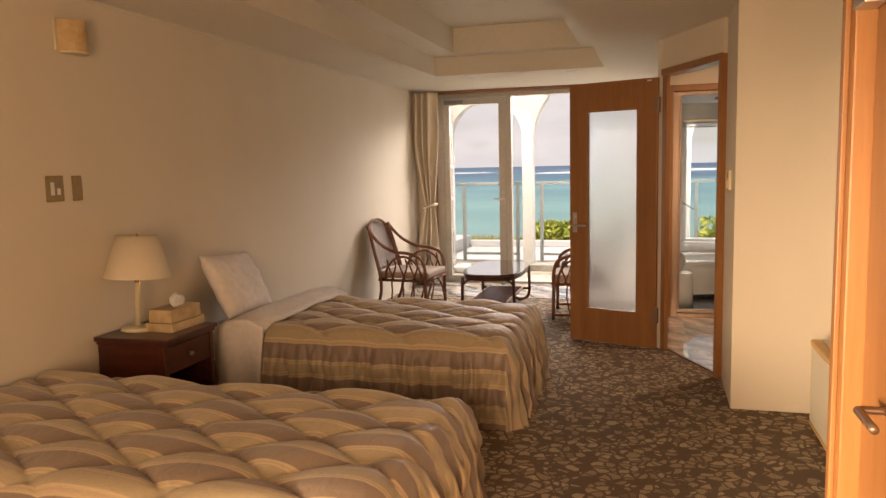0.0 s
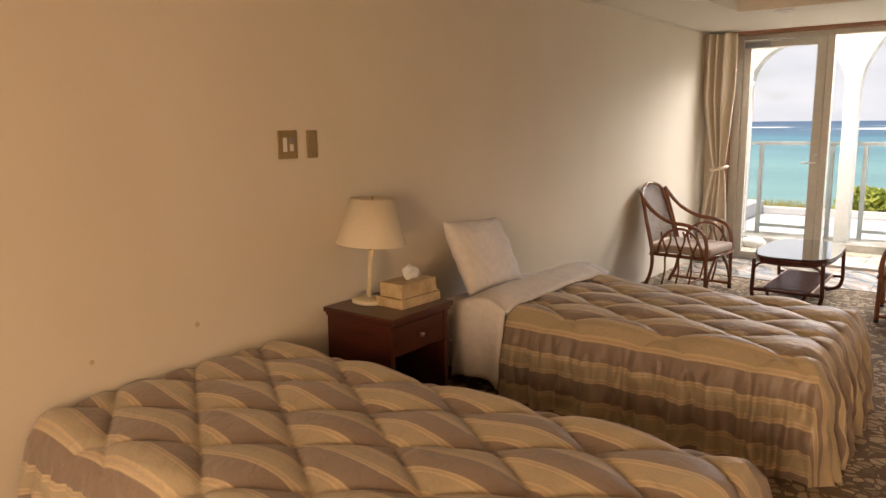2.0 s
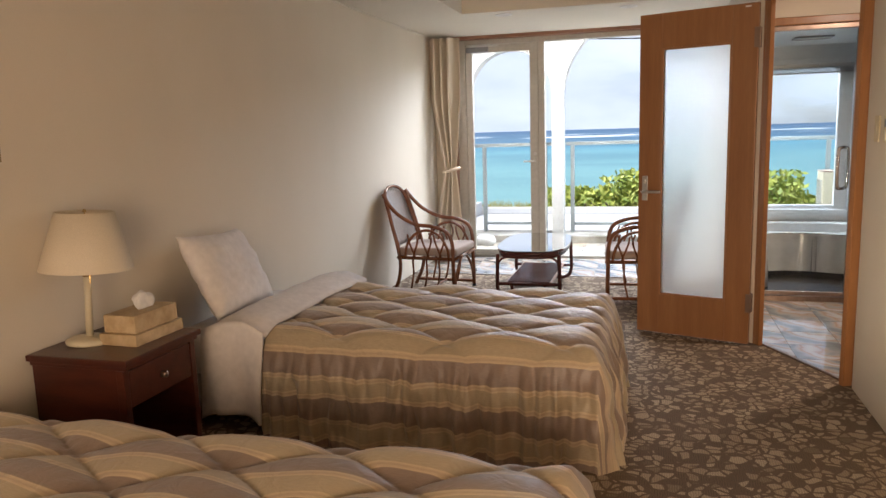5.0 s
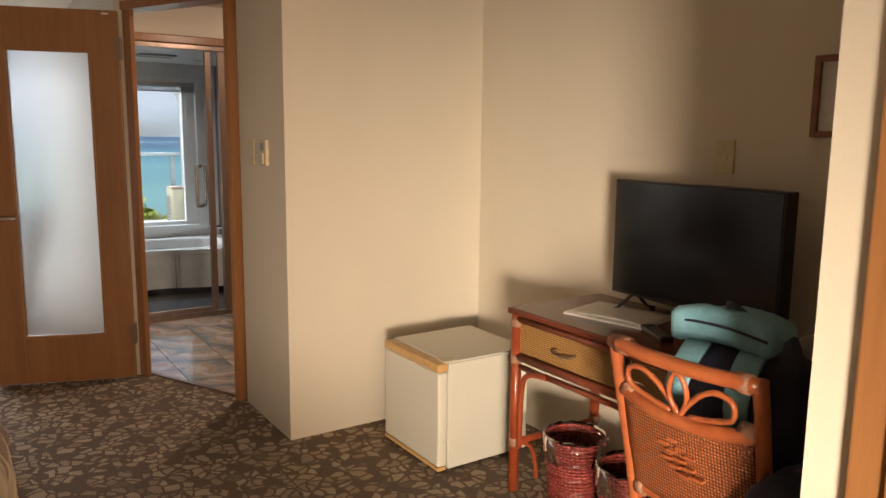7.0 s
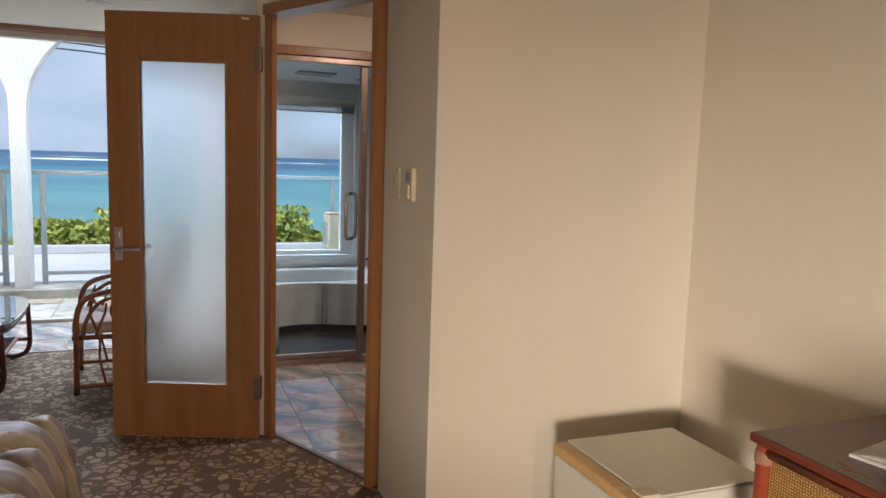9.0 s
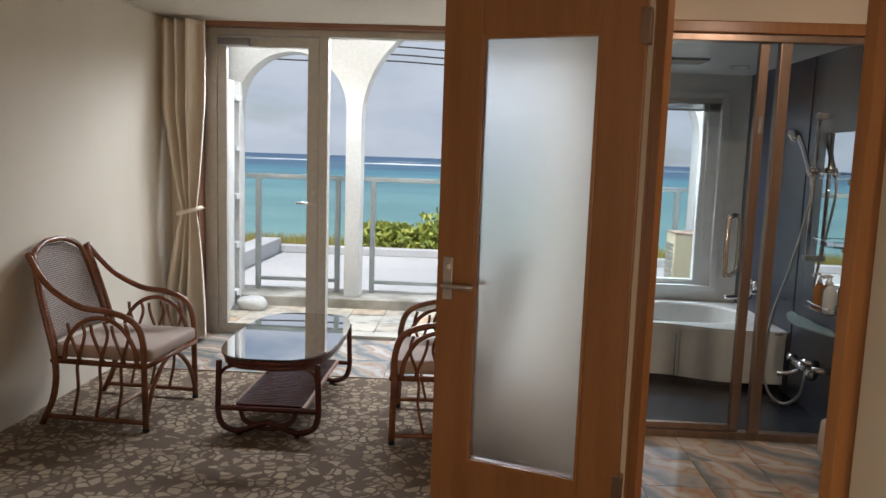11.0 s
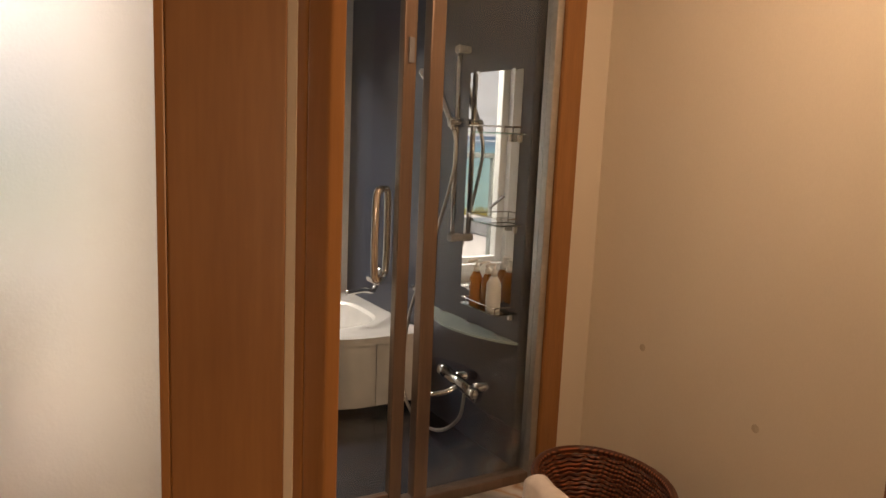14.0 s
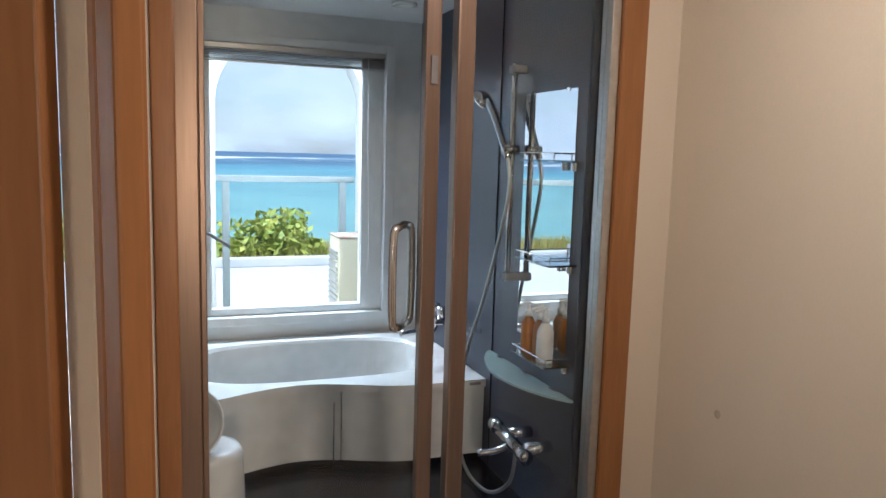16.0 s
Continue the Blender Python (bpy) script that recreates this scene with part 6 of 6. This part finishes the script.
ac = thing("air_conditioner_unit", pose(1.75, 9.30, -0.04), "rusty white outdoor air conditioner unit on the balcony", "air conditioner")
part("case", box(-0.22, 0.22, -0.14, 0.14, 0.30, 0.86, 0.012), "cream_plastic", ac)
part("stand", box(-0.20, 0.20, -0.12, 0.12, 0, 0.299, 0.005), "rust", ac)
for i in range(12):
    part("louvre", box(-0.232, -0.221, -0.11, 0.11, 0.36 + i * 0.036, 0.38 + i * 0.036), "silver", ac)
part("rusty_top", box(-0.225, 0.225, -0.145, 0.145, 0.861, 0.872, 0.003), "rust", ac)
rk = thing("white_stone", pose(-2.16, 9.40, -0.042), "white rounded stone on the balcony floor", "stone")
part("stone", moved(soft_blob(0.13, 0.10, 0.07, 31, 0.12, 3), pose(0, 0, 0.06)), "plaster", rk, "", True)
lv = thing("louvre_screen", pose(-2.43, 8.86, -0.042), "white panelled screen with open slots on the balcony", "screen")
part("panel", box(0.0, 0.10, 0.0, 0.56, 0.02, 2.05, 0.006), "plaster", lv)
for k in range(5):
    part("slot_bar", box(0.02, 0.12, 0.565, 0.70, 0.12 + k * 0.44, 0.17 + k * 0.44, 0.004), "plaster", lv)
part("slot_post", box(0.02, 0.10, 0.70, 0.76, 0.02, 2.05, 0.005), "plaster", lv)

structure("terrace_roof", box(-12, 14, 10.12, 16.1, -1.2, -0.42), "roofwhite", "flat white roof terrace below the balcony", "roof")
structure("terrace_parapet", box(-4.1, -3.7, 10.2, 16.1, -0.42, -0.16, 0.02), "roofwhite", "low white parapet", "parapet")
structure("terrace_parapet_far", box(-4.1, 14, 16.0, 16.2, -0.42, -0.28, 0.02), "roofwhite")
bm = bmesh.new()
gx, gy = 40, 36
rows = []
for j in range(gy + 1):
    y = 16.1 + 75 * (j / gy) ** 1.5
    rows.append([bm.verts.new((-90 + 180 * i / gx, y, -0.85 - 13.9 * min(1, (y - 16.1) / 62) ** 1.5 + 0.2 * noise.noise(Vector((i * 0.9, j * 0.6, 0))))) for i in range(gx + 1)])
for a, b in zip(rows, rows[1:]):
    for i in range(gx):
        bm.faces.new((a[i], a[i + 1], b[i + 1], b[i]))
structure("ground", bm, "ground", "grassy hillside sloping to the shore", "ground")
bm = bmesh.new()
vs = [bm.verts.new(p) for p in ((-4500, 20, -14), (4500, 20, -14), (4500, 4600, -14), (-4500, 4600, -14))]
bm.faces.new(vs)
structure("water", bm, "sea", "turquoise lagoon with a white reef line and dark blue sea", "sea")


def shrub(x, y, z, rx, ry, rz, seed, n, label):
    """A bush of short stems and many small leaves in clumps."""
    rnd = random.Random(seed)
    s = thing("shrub", pose(x, y, z), label, "shrub", "hillside shrubs")
    bm = bmesh.new()
    for k in range(7):
        a = rnd.uniform(0, 6.28)
        tube([(0, 0, -0.3), (0.3 * rx * math.cos(a), 0.3 * ry * math.sin(a), 0.4 * rz), (0.7 * rx * math.cos(a), 0.7 * ry * math.sin(a), 0.8 * rz)], 0.05, bm, 5, False, 3, 0.4)
    part("stem", bm, "bark", s)
    verts, faces = [], []
    clumps = []
    for k in range(60):
        a, e = rnd.uniform(0, 6.28), rnd.uniform(0.0, 1.45)
        rr = rnd.uniform(0.7, 1.05)
        clumps.append(Vector((rx * rr * math.cos(a) * math.cos(e), ry * rr * math.sin(a) * math.cos(e), rz * rr * math.sin(e))))
    for k in range(n):
        c = rnd.choice(clumps)
        p = c + Vector((rnd.uniform(-0.24, 0.24) * rx, rnd.uniform(-0.24, 0.24) * ry, rnd.uniform(-0.2, 0.15) * rz))
        d = Vector((rnd.gauss(0, 1), rnd.gauss(0, 1), rnd.gauss(0.6, 0.7))).normalized()
        u = d.cross(Vector((rnd.gauss(0, 1), rnd.gauss(0, 1), rnd.gauss(0, 1)))).normalized()
        l, w = rnd.uniform(0.07, 0.13), rnd.uniform(0.03, 0.055)
        b0 = len(verts)
        verts += [p - u * l, p + d.cross(u) * w, p + u * l, p - d.cross(u) * w]
        faces.append((b0, b0 + 1, b0 + 2, b0 + 3))
    me = bpy.data.meshes.new("leaves")
    me.from_pydata([tuple(v) for v in verts], [], faces)
    me.materials.append(M["leaf"])
    o = new("leaves", me)
    o.parent = s
    tagged(o, "", "", "", "stuff")
    return s


shrub(-0.55, 18.4, -1.95, 1.6, 1.1, 2.0, 1, 9000, "round yellow-green seaside shrub in sunlight")
shrub(2.35, 18.2, -2.0, 1.4, 1.1, 1.95, 2, 9000, "dense green seaside shrub beyond the terrace")
shrub(5.2, 19.5, -2.5, 1.9, 1.5, 2.0, 3, 8000, "dense green seaside shrub beyond the terrace")
shrub(0.9, 20.5, -2.6, 1.3, 1.1, 1.7, 4, 6000, "low yellow-green shrub on the slope")
shrub(-1.9, 18.6, -1.4, 1.2, 0.9, 1.25, 6, 6000, "low yellow-green shrub on the slope")
shrub(9.0, 21.0, -2.4, 2.6, 1.6, 2.2, 5, 7000, "dense green seaside shrub beyond the terrace")
rnd = random.Random(9)
verts, faces = [], []
for k in range(36000):
    x, y = rnd.uniform(-12, 10), 16.3 + 16 * rnd.random() ** 1.4
    z = -0.85 - 13.9 * min(1, (y - 16.1) / 62) ** 1.5
    h, w, a = rnd.uniform(0.15, 0.62), rnd.uniform(0.015, 0.04), rnd.uniform(0, 6.28)
    b0 = len(verts)
    dx, dy = math.cos(a), math.sin(a)
    lx, ly = rnd.gauss(0, 0.15), rnd.gauss(0, 0.15)
    verts += [(x - dx * w, y - dy * w, z - 0.2), (x + dx * w, y + dy * w, z - 0.2), (x + lx, y + ly, z + h)]
    faces.append((b0, b0 + 1, b0 + 2))
me = bpy.data.meshes.new("grass")
me.from_pydata(verts, [], faces)
me.materials.append(M["grass"])
tagged(new("grass", me), "tall dry yellow-green grass on the slope", "grass", "", "stuff")

pw = thing("power_line", pose(0, 0, 0), "three overhead cables with grey insulators", "power line")
part("utility_pole", lathe([(0.18, 0), (0.12, 15)], 14, at=(-30, 26, -9.5)), "conc", pw)
for k, z in enumerate((4.42, 4.2, 4.02)):
    part("cable", tube([(-30, 26, z + 1.6), (-8, 24, z + 0.05), (-2.9, 24, z), (1.0, 24, z - 0.15), (16, 24, z - 0.5), (40, 26, z + 0.8)], 0.022, smooth=8, sides=5), "cable", pw)
for k in range(5):
    part("insulator", lathe([(0.03, 0), (0.085, 0.03), (0.03, 0.08), (0.085, 0.11), (0.03, 0.17)], 10, at=(-3.45 + 0.15 * k, 24, 4.08 + 0.12 * (k % 3))), "insulator", pw, "grey porcelain insulator", True)

# ---------- floor tiles ----------
def clip_poly(pts, nrm, at):
    out = []
    for i in range(len(pts)):
        a, b = Vector((*pts[i], 0)), Vector((*pts[(i + 1) % len(pts)], 0))
        da, db = (a - at).dot(nrm), (b - at).dot(nrm)
        if da <= 0:
            out.append((a.x, a.y))
        if da * db < 0:
            p = a.lerp(b, da / (da - db))
            out.append((p.x, p.y))
    return out


def tile_floor(name, x0, x1, y0, y1, size, z, mat, label, cut=None, ox=0.0, oy=0.0, joint=0.003, uneven=0.0):
    base = tagged(new(name), label, "floor", "", "structure")
    rnd = random.Random(len(name))
    i0, i1 = math.floor((x0 - ox) / size), math.ceil((x1 - ox) / size)
    j0, j1 = math.floor((y0 - oy) / size), math.ceil((y1 - oy) / size)
    for i in range(i0, i1):
        for j in range(j0, j1):
            a, b = max(x0, ox + i * size) + joint / 2, min(x1, ox + (i + 1) * size) - joint / 2
            c, d = max(y0, oy + j * size) + joint / 2, min(y1, oy + (j + 1) * size) - joint / 2
            if b - a < 0.01 or d - c < 0.01:
                continue
            pts = [(a, c), (b, c), (b, d), (a, d)]
            if cut:
                pts = clip_poly(pts, *cut)
                if len(pts) < 3:
                    continue
            zz = z + rnd.uniform(-uneven, uneven)
            part("tile", prism(pts, zz - 0.012, zz), mat, base)
    return base


structure("floor_grout", prism(clip_poly([(0.47, 4.2), (2.06, 4.2), (2.06, 6.6), (0.47, 6.6)], DN, DL - DN * 0.052), 0.0005, 0.0035), "conc")
tile_floor("floor_washroom", 0.47, 2.06, 4.15, 6.598, 0.30, 0.010, "marble", "polished brown and grey marble floor tiles", (DN, DL - DN * 0.052), 0.62, 0.0)
tile_floor("floor_window", WX, 0.394, 7.383, 8.338, 0.40, 0.003, "marble", "polished veined marble tiles along the balcony doors", None, 0.1, 7.38)
structure("trim_carpet_edge", box(WX, 0.394, 7.374, 7.385, -0.01, 0.006, 0.002), "bronze", "thin metal carpet edge strip", "trim")
tile_floor("floor_balcony", -2.44, 2.1, 8.45, 9.60, 0.30, -0.032, "slate", "weathered multicoloured slate tiles on the balcony", None, -0.05, 8.45, 0.007, 0.002)
